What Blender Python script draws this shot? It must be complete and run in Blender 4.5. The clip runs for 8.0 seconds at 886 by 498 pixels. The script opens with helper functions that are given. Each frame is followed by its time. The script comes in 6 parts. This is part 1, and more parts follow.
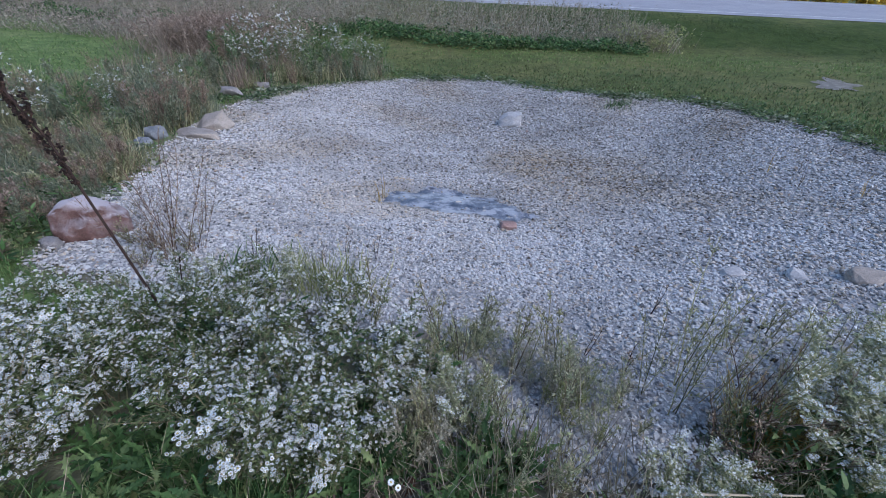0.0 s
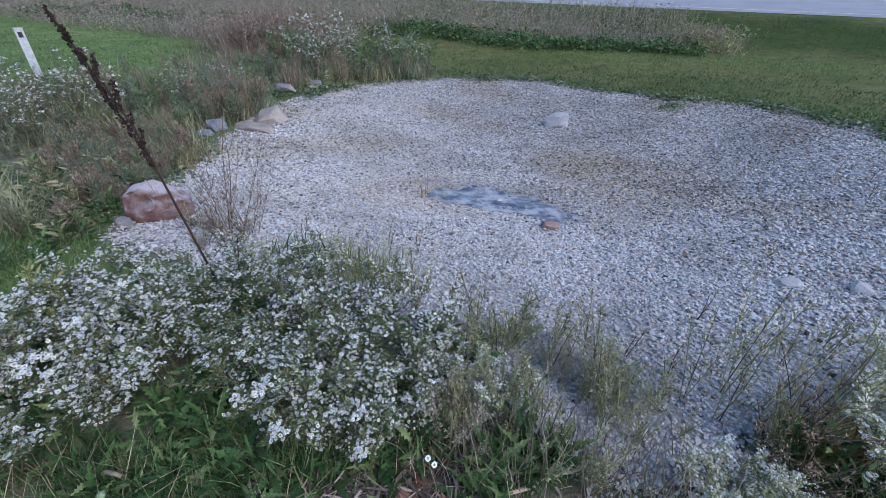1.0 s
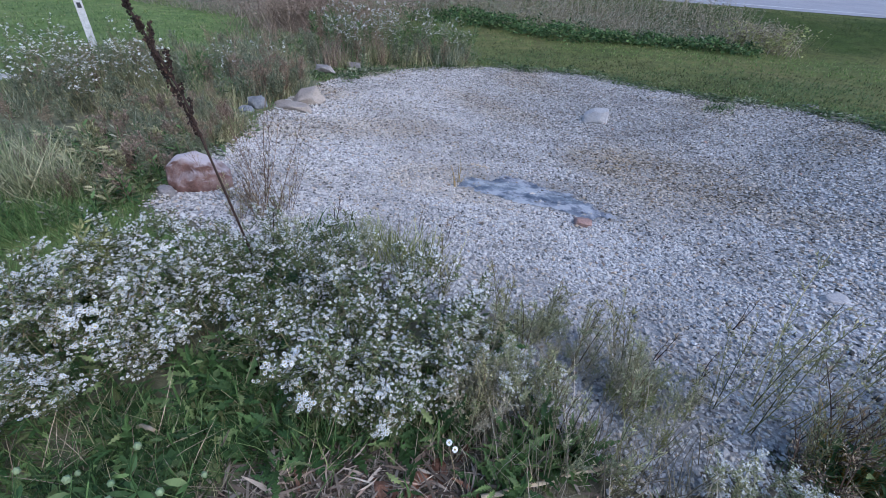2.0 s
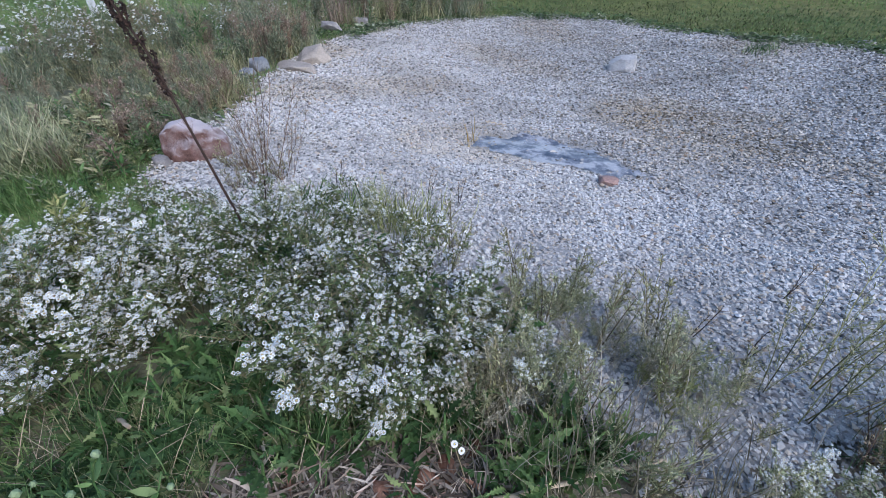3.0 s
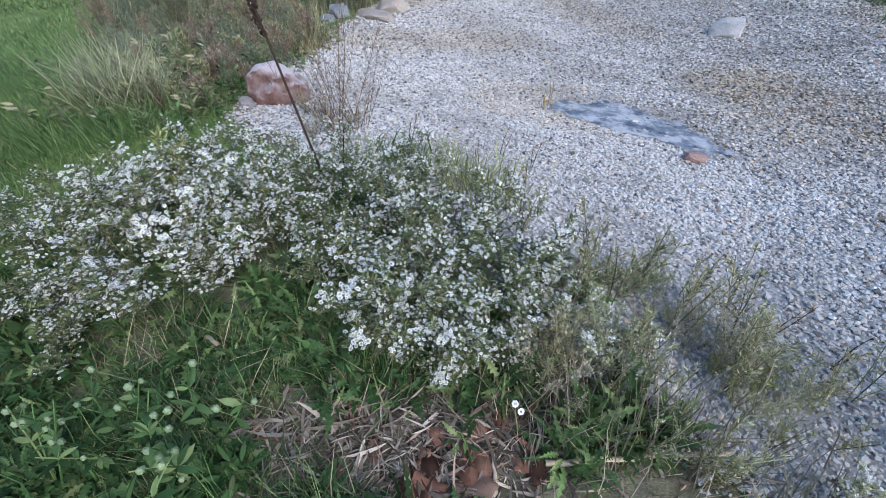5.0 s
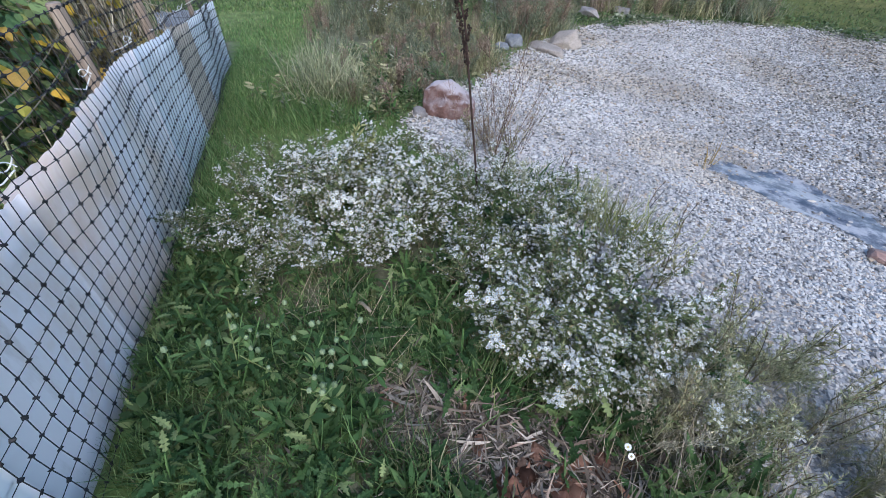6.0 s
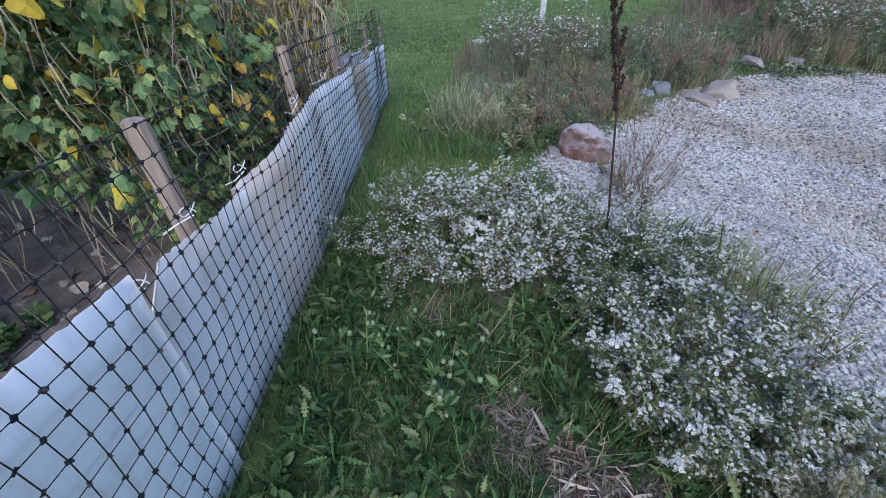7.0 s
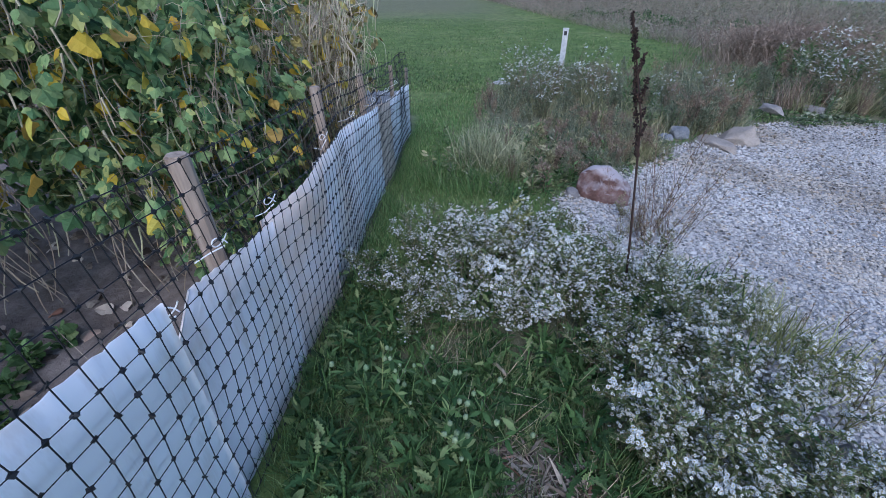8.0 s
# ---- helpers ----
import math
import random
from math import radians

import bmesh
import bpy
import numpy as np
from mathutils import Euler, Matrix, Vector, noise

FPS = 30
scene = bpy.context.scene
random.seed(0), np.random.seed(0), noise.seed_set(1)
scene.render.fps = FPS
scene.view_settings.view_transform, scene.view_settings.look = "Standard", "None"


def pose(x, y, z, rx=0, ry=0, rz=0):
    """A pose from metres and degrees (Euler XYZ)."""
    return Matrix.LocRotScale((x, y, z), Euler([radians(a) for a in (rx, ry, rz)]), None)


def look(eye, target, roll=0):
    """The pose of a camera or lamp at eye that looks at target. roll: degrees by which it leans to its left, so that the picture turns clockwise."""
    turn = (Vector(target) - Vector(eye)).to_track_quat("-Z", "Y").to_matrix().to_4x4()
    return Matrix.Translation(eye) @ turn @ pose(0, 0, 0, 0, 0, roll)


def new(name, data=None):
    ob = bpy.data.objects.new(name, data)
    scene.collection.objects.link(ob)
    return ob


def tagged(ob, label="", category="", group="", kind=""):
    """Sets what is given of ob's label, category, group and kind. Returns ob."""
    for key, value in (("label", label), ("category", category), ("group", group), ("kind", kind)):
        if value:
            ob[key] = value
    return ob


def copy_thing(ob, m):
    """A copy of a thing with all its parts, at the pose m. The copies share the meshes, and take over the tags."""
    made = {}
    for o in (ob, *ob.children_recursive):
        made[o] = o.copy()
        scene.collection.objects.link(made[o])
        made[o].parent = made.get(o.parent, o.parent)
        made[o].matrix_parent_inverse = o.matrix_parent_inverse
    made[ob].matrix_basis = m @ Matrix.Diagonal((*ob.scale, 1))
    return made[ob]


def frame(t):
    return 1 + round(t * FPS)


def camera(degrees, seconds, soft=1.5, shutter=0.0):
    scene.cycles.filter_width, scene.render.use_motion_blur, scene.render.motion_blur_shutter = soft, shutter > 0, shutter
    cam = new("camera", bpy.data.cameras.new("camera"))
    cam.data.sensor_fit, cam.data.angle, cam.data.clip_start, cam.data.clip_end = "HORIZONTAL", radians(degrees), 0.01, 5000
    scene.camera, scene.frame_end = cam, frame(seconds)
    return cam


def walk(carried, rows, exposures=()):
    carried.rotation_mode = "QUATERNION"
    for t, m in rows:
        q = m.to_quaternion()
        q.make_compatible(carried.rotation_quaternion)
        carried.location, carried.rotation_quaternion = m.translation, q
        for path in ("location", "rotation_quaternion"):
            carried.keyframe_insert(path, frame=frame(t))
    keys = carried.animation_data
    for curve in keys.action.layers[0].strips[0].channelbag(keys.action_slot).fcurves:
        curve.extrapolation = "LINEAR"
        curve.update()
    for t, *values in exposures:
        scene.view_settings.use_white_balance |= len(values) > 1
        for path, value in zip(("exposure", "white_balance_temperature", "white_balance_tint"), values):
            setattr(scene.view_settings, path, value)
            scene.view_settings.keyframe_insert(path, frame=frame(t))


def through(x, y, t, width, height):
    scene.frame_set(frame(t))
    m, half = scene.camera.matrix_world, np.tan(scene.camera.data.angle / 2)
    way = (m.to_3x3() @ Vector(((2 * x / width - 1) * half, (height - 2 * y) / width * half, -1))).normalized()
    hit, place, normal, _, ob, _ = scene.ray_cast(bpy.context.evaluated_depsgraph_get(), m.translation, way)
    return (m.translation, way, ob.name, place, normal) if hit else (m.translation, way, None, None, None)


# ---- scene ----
cam = camera(92.7, 8.0, soft=0.5)
PATH = [
    (0.0, look((0.215, 0.181, 1.571), (0.562, 1.834, 0.500), 2.49)),
    (0.5, look((0.198, 0.159, 1.564), (0.474, 1.824, 0.490), 2.15)),
    (1.0, look((0.182, 0.125, 1.552), (0.353, 1.804, 0.478), 1.88)),
    (1.5, look((0.171, 0.128, 1.539), (0.267, 1.809, 0.459), 3.84)),
    (1.7, look((0.145, 0.125, 1.547), (0.224, 1.797, 0.453), 4.02)),
    (2.8, look((0.186, 0.259, 1.420), (0.164, 1.849, 0.206), 1.73)),
    (3.0, look((0.211, 0.337, 1.407), (0.177, 1.893, 0.151), 0.54)),
    (3.5, look((0.208, 0.421, 1.379), (0.171, 1.930, 0.067), -0.03)),
    (4.0, look((0.212, 0.423, 1.381), (0.168, 1.907, 0.041), -0.29)),
    (4.2, look((0.205, 0.426, 1.368), (0.161, 1.893, 0.009), -0.11)),
    (5.3, look((0.097, 0.262, 1.406), (-0.296, 1.648, 0.019), 2.03)),
    (5.5, look((0.067, 0.220, 1.425), (-0.408, 1.589, 0.046), 3.88)),
    (6.0, look((0.028, 0.153, 1.480), (-0.719, 1.455, 0.159), 1.86)),
    (6.5, look((0.019, 0.076, 1.500), (-1.010, 1.261, 0.260), -0.83)),
    (7.0, look((0.017, 0.022, 1.525), (-1.180, 1.083, 0.325), -1.16)),
    (7.5, look((0.015, 0.010, 1.557), (-1.271, 1.076, 0.456), -1.97)),
    (8.0, look((0.000, -0.000, 1.550), (-1.306, 1.071, 0.478), -0.17)),
]
EXPOSURE = [(0.0, 0.62, 5540, 16.5), (1.5, 0.67, 5540, 16.5), (3.0, 0.9, 5740, 14.5), (3.5, 1.02, 5850, 13.5), (5.5, 1.05, 5880, 12.5), (6.5, 0.82, 5740, 14.5), (8.0, 0.53, 5260, 16)]
walk(cam, PATH, EXPOSURE)

# -- light --
world = bpy.data.worlds.new("sky")
scene.world = world
world.use_nodes = True
wn = world.node_tree.nodes
sky = wn.new("ShaderNodeTexSky")
sky.sky_type = "NISHITA"
sky.sun_disc = False
sky.sun_elevation = radians(24)
sky.sun_rotation = radians(135)
sky.air_density, sky.dust_density, sky.ozone_density = 1.0, 1.0, 1.7
wn["Background"].inputs["Strength"].default_value = 0.15
world.node_tree.links.new(sky.outputs[0], wn["Background"].inputs["Color"])
sun_data = bpy.data.lights.new("sun", "SUN")
sun_data.energy, sun_data.angle, sun_data.color = 1.35, radians(32), (1.0, 0.95, 0.9)
sun = new("sun", sun_data)
sun.matrix_world = look((11, -7, 17), (0, 4, 0))

# -- materials --


def material(name, rough=0.8, metal=0.0, spec=0.3):
    m = bpy.data.materials.new(name)
    m.use_nodes = True
    b = m.node_tree.nodes["Principled BSDF"]
    b.inputs["Roughness"].default_value = rough
    b.inputs["Metallic"].default_value = metal
    b.inputs["Specular IOR Level"].default_value = spec
    return m, m.node_tree.nodes, m.node_tree.links, b


def ramp(nodes, links, fac, stops, interp="LINEAR"):
    r = nodes.new("ShaderNodeValToRGB")
    r.color_ramp.interpolation = interp
    els = r.color_ramp.elements
    while len(els) < len(stops):
        els.new(0.5)
    for e, (p, c) in zip(els, stops):
        e.position, e.color = p, (*c, 1)
    links.new(fac, r.inputs[0])
    return r.outputs[0]


def tex(nodes, links, scale, detail=4.0, rough=0.6, coords="Object", kind="ShaderNodeTexNoise", stretch=None):
    c = nodes.new("ShaderNodeTexCoord")
    n = nodes.new(kind)
    n.inputs["Scale"].default_value = scale
    if kind == "ShaderNodeTexNoise":
        n.inputs["Detail"].default_value = detail
        n.inputs["Roughness"].default_value = rough
    if stretch:
        mp = nodes.new("ShaderNodeMapping")
        mp.inputs["Scale"].default_value = stretch
        links.new(c.outputs[coords], mp.inputs[0])
        links.new(mp.outputs[0], n.inputs["Vector"])
    else:
        links.new(c.outputs[coords], n.inputs["Vector"])
    return n


def mix(nodes, links, fac, a, b, blend="MIX"):
    m = nodes.new("ShaderNodeMix")
    m.data_type, m.blend_type = "RGBA", blend
    for sock, v in ((m.inputs[0], fac), (m.inputs[6], a), (m.inputs[7], b)):
        if isinstance(v, bpy.types.NodeSocket):
            links.new(v, sock)
        elif isinstance(v, tuple):
            sock.default_value = (*v, 1)
        else:
            sock.default_value = v
    return m.outputs[2]


def bump(nodes, links, b, height, strength=0.5, dist=0.01):
    n = nodes.new("ShaderNodeBump")
    n.inputs["Strength"].default_value = strength
    n.inputs["Distance"].default_value = dist
    links.new(height, n.inputs["Height"])
    links.new(n.outputs[0], b.inputs["Normal"])


def leafy(name, stops, rough=0.6, through=0.32, island=True, spec=0.25, vary=0.55):
    """Foliage: colours spread over the single leaves, a little light through them."""
    m, n, l, b = material(name, rough, 0, spec)
    g = n.new("ShaderNodeNewGeometry" if island else "ShaderNodeObjectInfo")
    col = ramp(n, l, g.outputs["Random Per Island" if island else "Random"], stops)
    t = tex(n, l, 30, 3)
    col = mix(n, l, 0.35, col, ramp(n, l, t.outputs[0], [(0.3, (0.45, 0.45, 0.45)), (0.7, (1, 1, 1))]), "MULTIPLY")
    other = n.new("ShaderNodeMath")
    other.operation = "MULTIPLY"
    other.inputs[1].default_value = 37.7
    l.new(g.outputs["Random Per Island" if island else "Random"], other.inputs[0])
    rest = n.new("ShaderNodeMath")
    rest.operation = "FRACT"
    l.new(other.outputs[0], rest.inputs[0])
    tone = ramp(n, l, rest.outputs[0], [(0, (1 - vary,) * 3), (0.6, (1, 1, 1)), (1, (1 + 0.5 * vary,) * 3)])
    col = mix(n, l, 1.0, col, tone, "MULTIPLY")
    l.new(col, b.inputs["Base Color"])
    if through:
        tr = n.new("ShaderNodeBsdfTranslucent")
        l.new(col, tr.inputs[0])
        ad = n.new("ShaderNodeMixShader")
        ad.inputs[0].default_value = through
        l.new(b.outputs[0], ad.inputs[1])
        l.new(tr.outputs[0], ad.inputs[2])
        l.new(ad.outputs[0], n["Material Output"].inputs[0])
    return m


def stony(name, stops, scale=8, grain=60, rough=0.85, relief=0.6):
    m, n, l, b = material(name, rough)
    a = tex(n, l, scale, 6)
    g = tex(n, l, grain, 4, 0.7)
    col = ramp(n, l, a.outputs[0], stops)
    col = mix(n, l, 0.5, col, ramp(n, l, g.outputs[0], [(0.35, (0.5, 0.5, 0.5)), (0.6, (1, 1, 1))]), "MULTIPLY")
    l.new(col, b.inputs["Base Color"])
    bump(n, l, b, g.outputs[0], relief, 0.01)
    return m


def lit_top(m, colour, low, high, amount):
    """Sky light painted into a stone's colour: the upper faces are mixed paler."""
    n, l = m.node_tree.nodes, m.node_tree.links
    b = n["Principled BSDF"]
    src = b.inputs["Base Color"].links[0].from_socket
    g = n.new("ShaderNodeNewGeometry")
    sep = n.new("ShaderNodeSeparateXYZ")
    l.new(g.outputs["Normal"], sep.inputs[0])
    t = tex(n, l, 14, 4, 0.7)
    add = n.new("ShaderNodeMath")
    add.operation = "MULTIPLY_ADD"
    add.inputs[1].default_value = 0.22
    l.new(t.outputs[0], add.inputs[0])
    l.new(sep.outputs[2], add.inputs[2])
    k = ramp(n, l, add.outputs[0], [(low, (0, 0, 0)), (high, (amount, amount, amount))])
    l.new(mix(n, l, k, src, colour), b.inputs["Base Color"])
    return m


def woody(name, dark, light, grain=(6, 6, 0.6), rough=0.8):
    m, n, l, b = material(name, rough)
    a = tex(n, l, 6, 5, 0.6, stretch=grain)
    col = ramp(n, l, a.outputs[0], [(0.3, dark), (0.7, light)])
    l.new(col, b.inputs["Base Color"])
    bump(n, l, b, a.outputs[0], 0.4, 0.004)
    return m


# the ground: mown lawn, bare garden soil, trampled litter, by masks on the sheet
M_GROUND, gn, gl, gb = material("ground_lawn", 0.95, 0, 0.1)
la = tex(gn, gl, 0.35, 5)
lb = tex(gn, gl, 14, 5, 0.7)
lawn = ramp(gn, gl, la.outputs[0], [(0.3, (0.11, 0.17, 0.052)), (0.5, (0.15, 0.208, 0.07)), (0.72, (0.20, 0.23, 0.094))])
lawn = mix(gn, gl, 0.7, lawn, ramp(gn, gl, lb.outputs[0], [(0.3, (0.35, 0.35, 0.35)), (0.7, (1.2, 1.2, 1.1))]), "MULTIPLY")
lc = tex(gn, gl, 2.6, 5, 0.65)
lawn = mix(gn, gl, 0.8, lawn, ramp(gn, gl, lc.outputs[0], [(0.36, (0.72, 0.75, 0.72)), (0.5, (1.08, 1.08, 1.05)), (0.68, (1.5, 1.42, 1.35))]), "MULTIPLY")
atr = gn.new("ShaderNodeAttribute")
atr.attribute_name = "worn"
lawn = mix(gn, gl, atr.outputs["Fac"], lawn, (0.80, 0.66, 0.68), "MULTIPLY")
atl = gn.new("ShaderNodeAttribute")
atl.attribute_name = "lush"
lawn = mix(gn, gl, atl.outputs["Fac"], lawn, (0.42, 0.55, 0.40), "MULTIPLY")
sa = tex(gn, gl, 5, 6, 0.7)
soil = ramp(gn, gl, sa.outputs[0], [(0.25, (0.11, 0.088, 0.076)), (0.5, (0.20, 0.165, 0.145)), (0.75, (0.33, 0.285, 0.255))])
at = gn.new("ShaderNodeAttribute")
at.attribute_name = "soil"
at2 = gn.new("ShaderNodeAttribute")
at2.attribute_name = "dry"
gcol = mix(gn, gl, at.outputs["Fac"], lawn, soil)
gcol = mix(gn, gl, at2.outputs["Fac"], gcol, ramp(gn, gl, lb.outputs[0], [(0.3, (0.10, 0.095, 0.06)), (0.6, (0.22, 0.20, 0.13))]))
gl.new(gcol, gb.inputs["Base Color"])
bump(gn, gl, gb, lb.outputs[0], 0.8, 0.03)

# the stones of the bed: pale crushed limestone with dark and rusty ones
M_PEBBLE, pn, pl, pb = material("pale_crushed_limestone", 0.8, 0, 0.3)
pg = pn.new("ShaderNodeNewGeometry")
pcol = ramp(pn, pl, pg.outputs["Random Per Island"], [(0.0, (0.13, 0.13, 0.135)), (0.07, (0.30, 0.30, 0.31)), (0.2, (0.53, 0.525, 0.53)), (0.5, (0.65, 0.645, 0.64)), (0.84, (0.71, 0.70, 0.68)), (0.95, (0.64, 0.56, 0.46)), (1.0, (0.40, 0.31, 0.23))])
pt = tex(pn, pl, 45, 3)
pcol = mix(pn, pl, 0.5, pcol, ramp(pn, pl, pt.outputs[0], [(0.3, (0.75, 0.75, 0.75)), (0.65, (1, 1, 1))]), "MULTIPLY")
stain = tex(pn, pl, 0.8, 6, 0.65)
pcol = mix(pn, pl, 0.75, pcol, ramp(pn, pl, stain.outputs[0], [(0.38, (0.68, 0.65, 0.60)), (0.52, (0.95, 0.93, 0.89)), (0.68, (1.0, 1.0, 1.0))]), "MULTIPLY")
pa = pn.new("ShaderNodeAttribute")
pa.attribute_name = "wet"
pcol = mix(pn, pl, pa.outputs["Fac"], pcol, (0.55, 0.52, 0.48), "MULTIPLY")
pd = pn.new("ShaderNodeAttribute")
pd.attribute_name = "dirt"
pcol = mix(pn, pl, pd.outputs["Fac"], pcol, (0.27, 0.255, 0.22), "MULTIPLY")
silt = pn.new("ShaderNodeAttribute")
silt.attribute_name = "silt"
pcol = mix(pn, pl, silt.outputs["Fac"], pcol, (0.86, 0.74, 0.56), "MULTIPLY")
pl.new(pcol, pb.inputs["Base Color"])

M_STONE, sn, sl, sb = material("single_limestone", 0.8, 0, 0.3)
so = sn.new("ShaderNodeObjectInfo")
scol = ramp(sn, sl, so.outputs["Random"], [(0.0, (0.26, 0.26, 0.265)), (0.15, (0.54, 0.535, 0.535)), (0.5, (0.68, 0.675, 0.67)), (0.88, (0.74, 0.725, 0.70)), (1.0, (0.52, 0.44, 0.36))])
st = tex(sn, sl, 60, 4)
scol = mix(sn, sl, 0.6, scol, ramp(sn, sl, st.outputs[0], [(0.3, (0.55, 0.55, 0.55)), (0.65, (1, 1, 1))]), "MULTIPLY")
sl.new(scol, sb.inputs["Base Color"])

M_BED = stony("gravel_fines", [(0.3, (0.25, 0.245, 0.238)), (0.7, (0.45, 0.44, 0.425))], 30, 160, 0.95)

# silty water standing on the stones: pale, smooth, with a sheen
M_WATER, qn, ql, qb = material("silty_water", 0.34, 0, 0.35)
q1 = tex(qn, ql, 5.0, 6, 0.7)
q2 = tex(qn, ql, 22, 4, 0.7)
qcol = ramp(qn, ql, q1.outputs[0], [(0.38, (0.04, 0.05, 0.075)), (0.47, (0.16, 0.17, 0.195)), (0.57, (0.41, 0.41, 0.42))])
qcol = mix(qn, ql, 0.5, qcol, ramp(qn, ql, q2.outputs[0], [(0.35, (0.6, 0.6, 0.62)), (0.6, (1, 1, 1))]), "MULTIPLY")
ql.new(qcol, qb.inputs["Base Color"])
bump(qn, ql, qb, q2.outputs[0], 0.15, 0.01)

# the granite's upper faces carry painted light from above
M_PINK = lit_top(stony("pink_granite", [(0.35, (0.11, 0.058, 0.046)), (0.5, (0.185, 0.105, 0.085)), (0.65, (0.27, 0.19, 0.17))], 7, 40, 0.85, 1.0), (0.45, 0.41, 0.42), 0.55, 0.9, 0.85)
M_ROSE = stony("rose_stone", [(0.3, (0.27, 0.17, 0.145)), (0.7, (0.42, 0.29, 0.25))], 9, 60)
M_TAN = stony("tan_sandstone", [(0.3, (0.28, 0.24, 0.20)), (0.7, (0.42, 0.37, 0.32))], 5, 60)
M_GREY = stony("grey_fieldstone", [(0.3, (0.19, 0.175, 0.165)), (0.7, (0.33, 0.31, 0.295))], 6, 60)
M_BLUE = stony("blue_grey_stone", [(0.3, (0.13, 0.14, 0.15)), (0.7, (0.27, 0.285, 0.305))], 9, 70)
M_WHITE_ROCK = stony("white_limestone", [(0.3, (0.36, 0.345, 0.33)), (0.7, (0.55, 0.535, 0.52))], 6, 60)

M_ASTER = leafy("aster_leaf", [(0, (0.09, 0.13, 0.05)), (0.5, (0.17, 0.215, 0.09)), (0.85, (0.25, 0.29, 0.14)), (1, (0.32, 0.26, 0.15))])
M_ASTERSTEM = leafy("aster_stem", [(0, (0.13, 0.105, 0.065)), (0.6, (0.22, 0.18, 0.11)), (1, (0.21, 0.23, 0.11))], 0.8, 0)
M_PETAL = leafy("white_petal", [(0, (0.72, 0.75, 0.75)), (0.5, (0.83, 0.86, 0.85)), (1, (0.90, 0.91, 0.88))], 0.6, 0.2, vary=0.12)
M_EYE = leafy("flower_eye", [(0, (0.55, 0.42, 0.12)), (0.6, (0.62, 0.52, 0.18)), (1, (0.35, 0.2, 0.1))], 0.8, 0)
M_GREEN = leafy("fresh_green_leaf", [(0, (0.038, 0.09, 0.03)), (0.5, (0.095, 0.18, 0.06)), (0.85, (0.175, 0.28, 0.10)), (1, (0.32, 0.38, 0.155))])
M_GREEN_ONE = leafy("single_green_leaf", [(0, (0.05, 0.115, 0.035)), (0.5, (0.14, 0.24, 0.08)), (1, (0.29, 0.40, 0.15))], island=False)
M_PALEBUD = leafy("pale_green_bud", [(0, (0.15, 0.23, 0.12)), (1, (0.25, 0.32, 0.18))], 0.85, 0.1)
M_GRASS = leafy("grass_blade", [(0, (0.105, 0.185, 0.048)), (0.5, (0.185, 0.285, 0.083)), (0.9, (0.28, 0.35, 0.13)), (1, (0.42, 0.38, 0.2))])
M_FRESH = leafy("fresh_lawn_blade", [(0, (0.105, 0.21, 0.06)), (0.5, (0.195, 0.325, 0.105)), (0.9, (0.31, 0.41, 0.16)), (1, (0.48, 0.45, 0.25))])
M_OLDGRASS = leafy("worn_grass_blade", [(0, (0.07, 0.095, 0.032)), (0.5, (0.125, 0.15, 0.055)), (0.9, (0.21, 0.215, 0.095)), (1, (0.38, 0.32, 0.19))])
M_LUSH = leafy("long_dark_grass", [(0, (0.04, 0.07, 0.022)), (0.5, (0.075, 0.11, 0.035)), (1, (0.13, 0.16, 0.06))])
M_CLOVER = leafy("clover_leaf", [(0, (0.08, 0.145, 0.05)), (0.5, (0.13, 0.20, 0.075)), (1, (0.24, 0.27, 0.13))])
M_TALLGRASS = leafy("dry_tall_grass", [(0, (0.22, 0.20, 0.12)), (0.35, (0.34, 0.295, 0.20)), (0.8, (0.46, 0.40, 0.31)), (1, (0.56, 0.49, 0.40))], 0.85)
M_FIELD = leafy("faded_field_grass", [(0, (0.31, 0.255, 0.20)), (0.5, (0.43, 0.36, 0.285)), (1, (0.56, 0.48, 0.39))], 0.85)
M_REDGRASS = leafy("russet_grass", [(0, (0.24, 0.175, 0.13)), (0.5, (0.37, 0.28, 0.21)), (1, (0.50, 0.40, 0.31))], 0.85)
M_OLIVE = leafy("olive_weed", [(0, (0.22, 0.23, 0.115)), (0.5, (0.38, 0.37, 0.19)), (1, (0.54, 0.50, 0.30))], 0.75)
M_GREYGREEN = leafy("grey_green_weed", [(0, (0.13, 0.17, 0.105)), (0.5, (0.26, 0.30, 0.185)), (1, (0.46, 0.46, 0.33))], 0.8)
M_WISP = leafy("pale_wispy_leaf", [(0, (0.30, 0.34, 0.18)), (0.5, (0.44, 0.46, 0.26)), (1, (0.58, 0.55, 0.36))], 0.75)
M_HAZE = leafy("pale_seed_haze", [(0, (0.36, 0.33, 0.23)), (0.5, (0.50, 0.46, 0.33)), (1, (0.64, 0.59, 0.44))], 0.85, 0.2)
M_DRY = leafy("dry_stalk", [(0, (0.30, 0.23, 0.16)), (0.5, (0.46, 0.37, 0.26)), (1, (0.60, 0.51, 0.38))], 0.85, 0.1)
M_DARKSTALK = leafy("dark_seed_stalk", [(0, (0.02, 0.013, 0.011)), (0.6, (0.04, 0.025, 0.02)), (1, (0.075, 0.045, 0.032))], 0.85, 0)
M_TWIG = leafy("brown_twig", [(0, (0.10, 0.062, 0.045)), (0.6, (0.17, 0.11, 0.08)), (1, (0.26, 0.18, 0.12))], 0.85, 0)
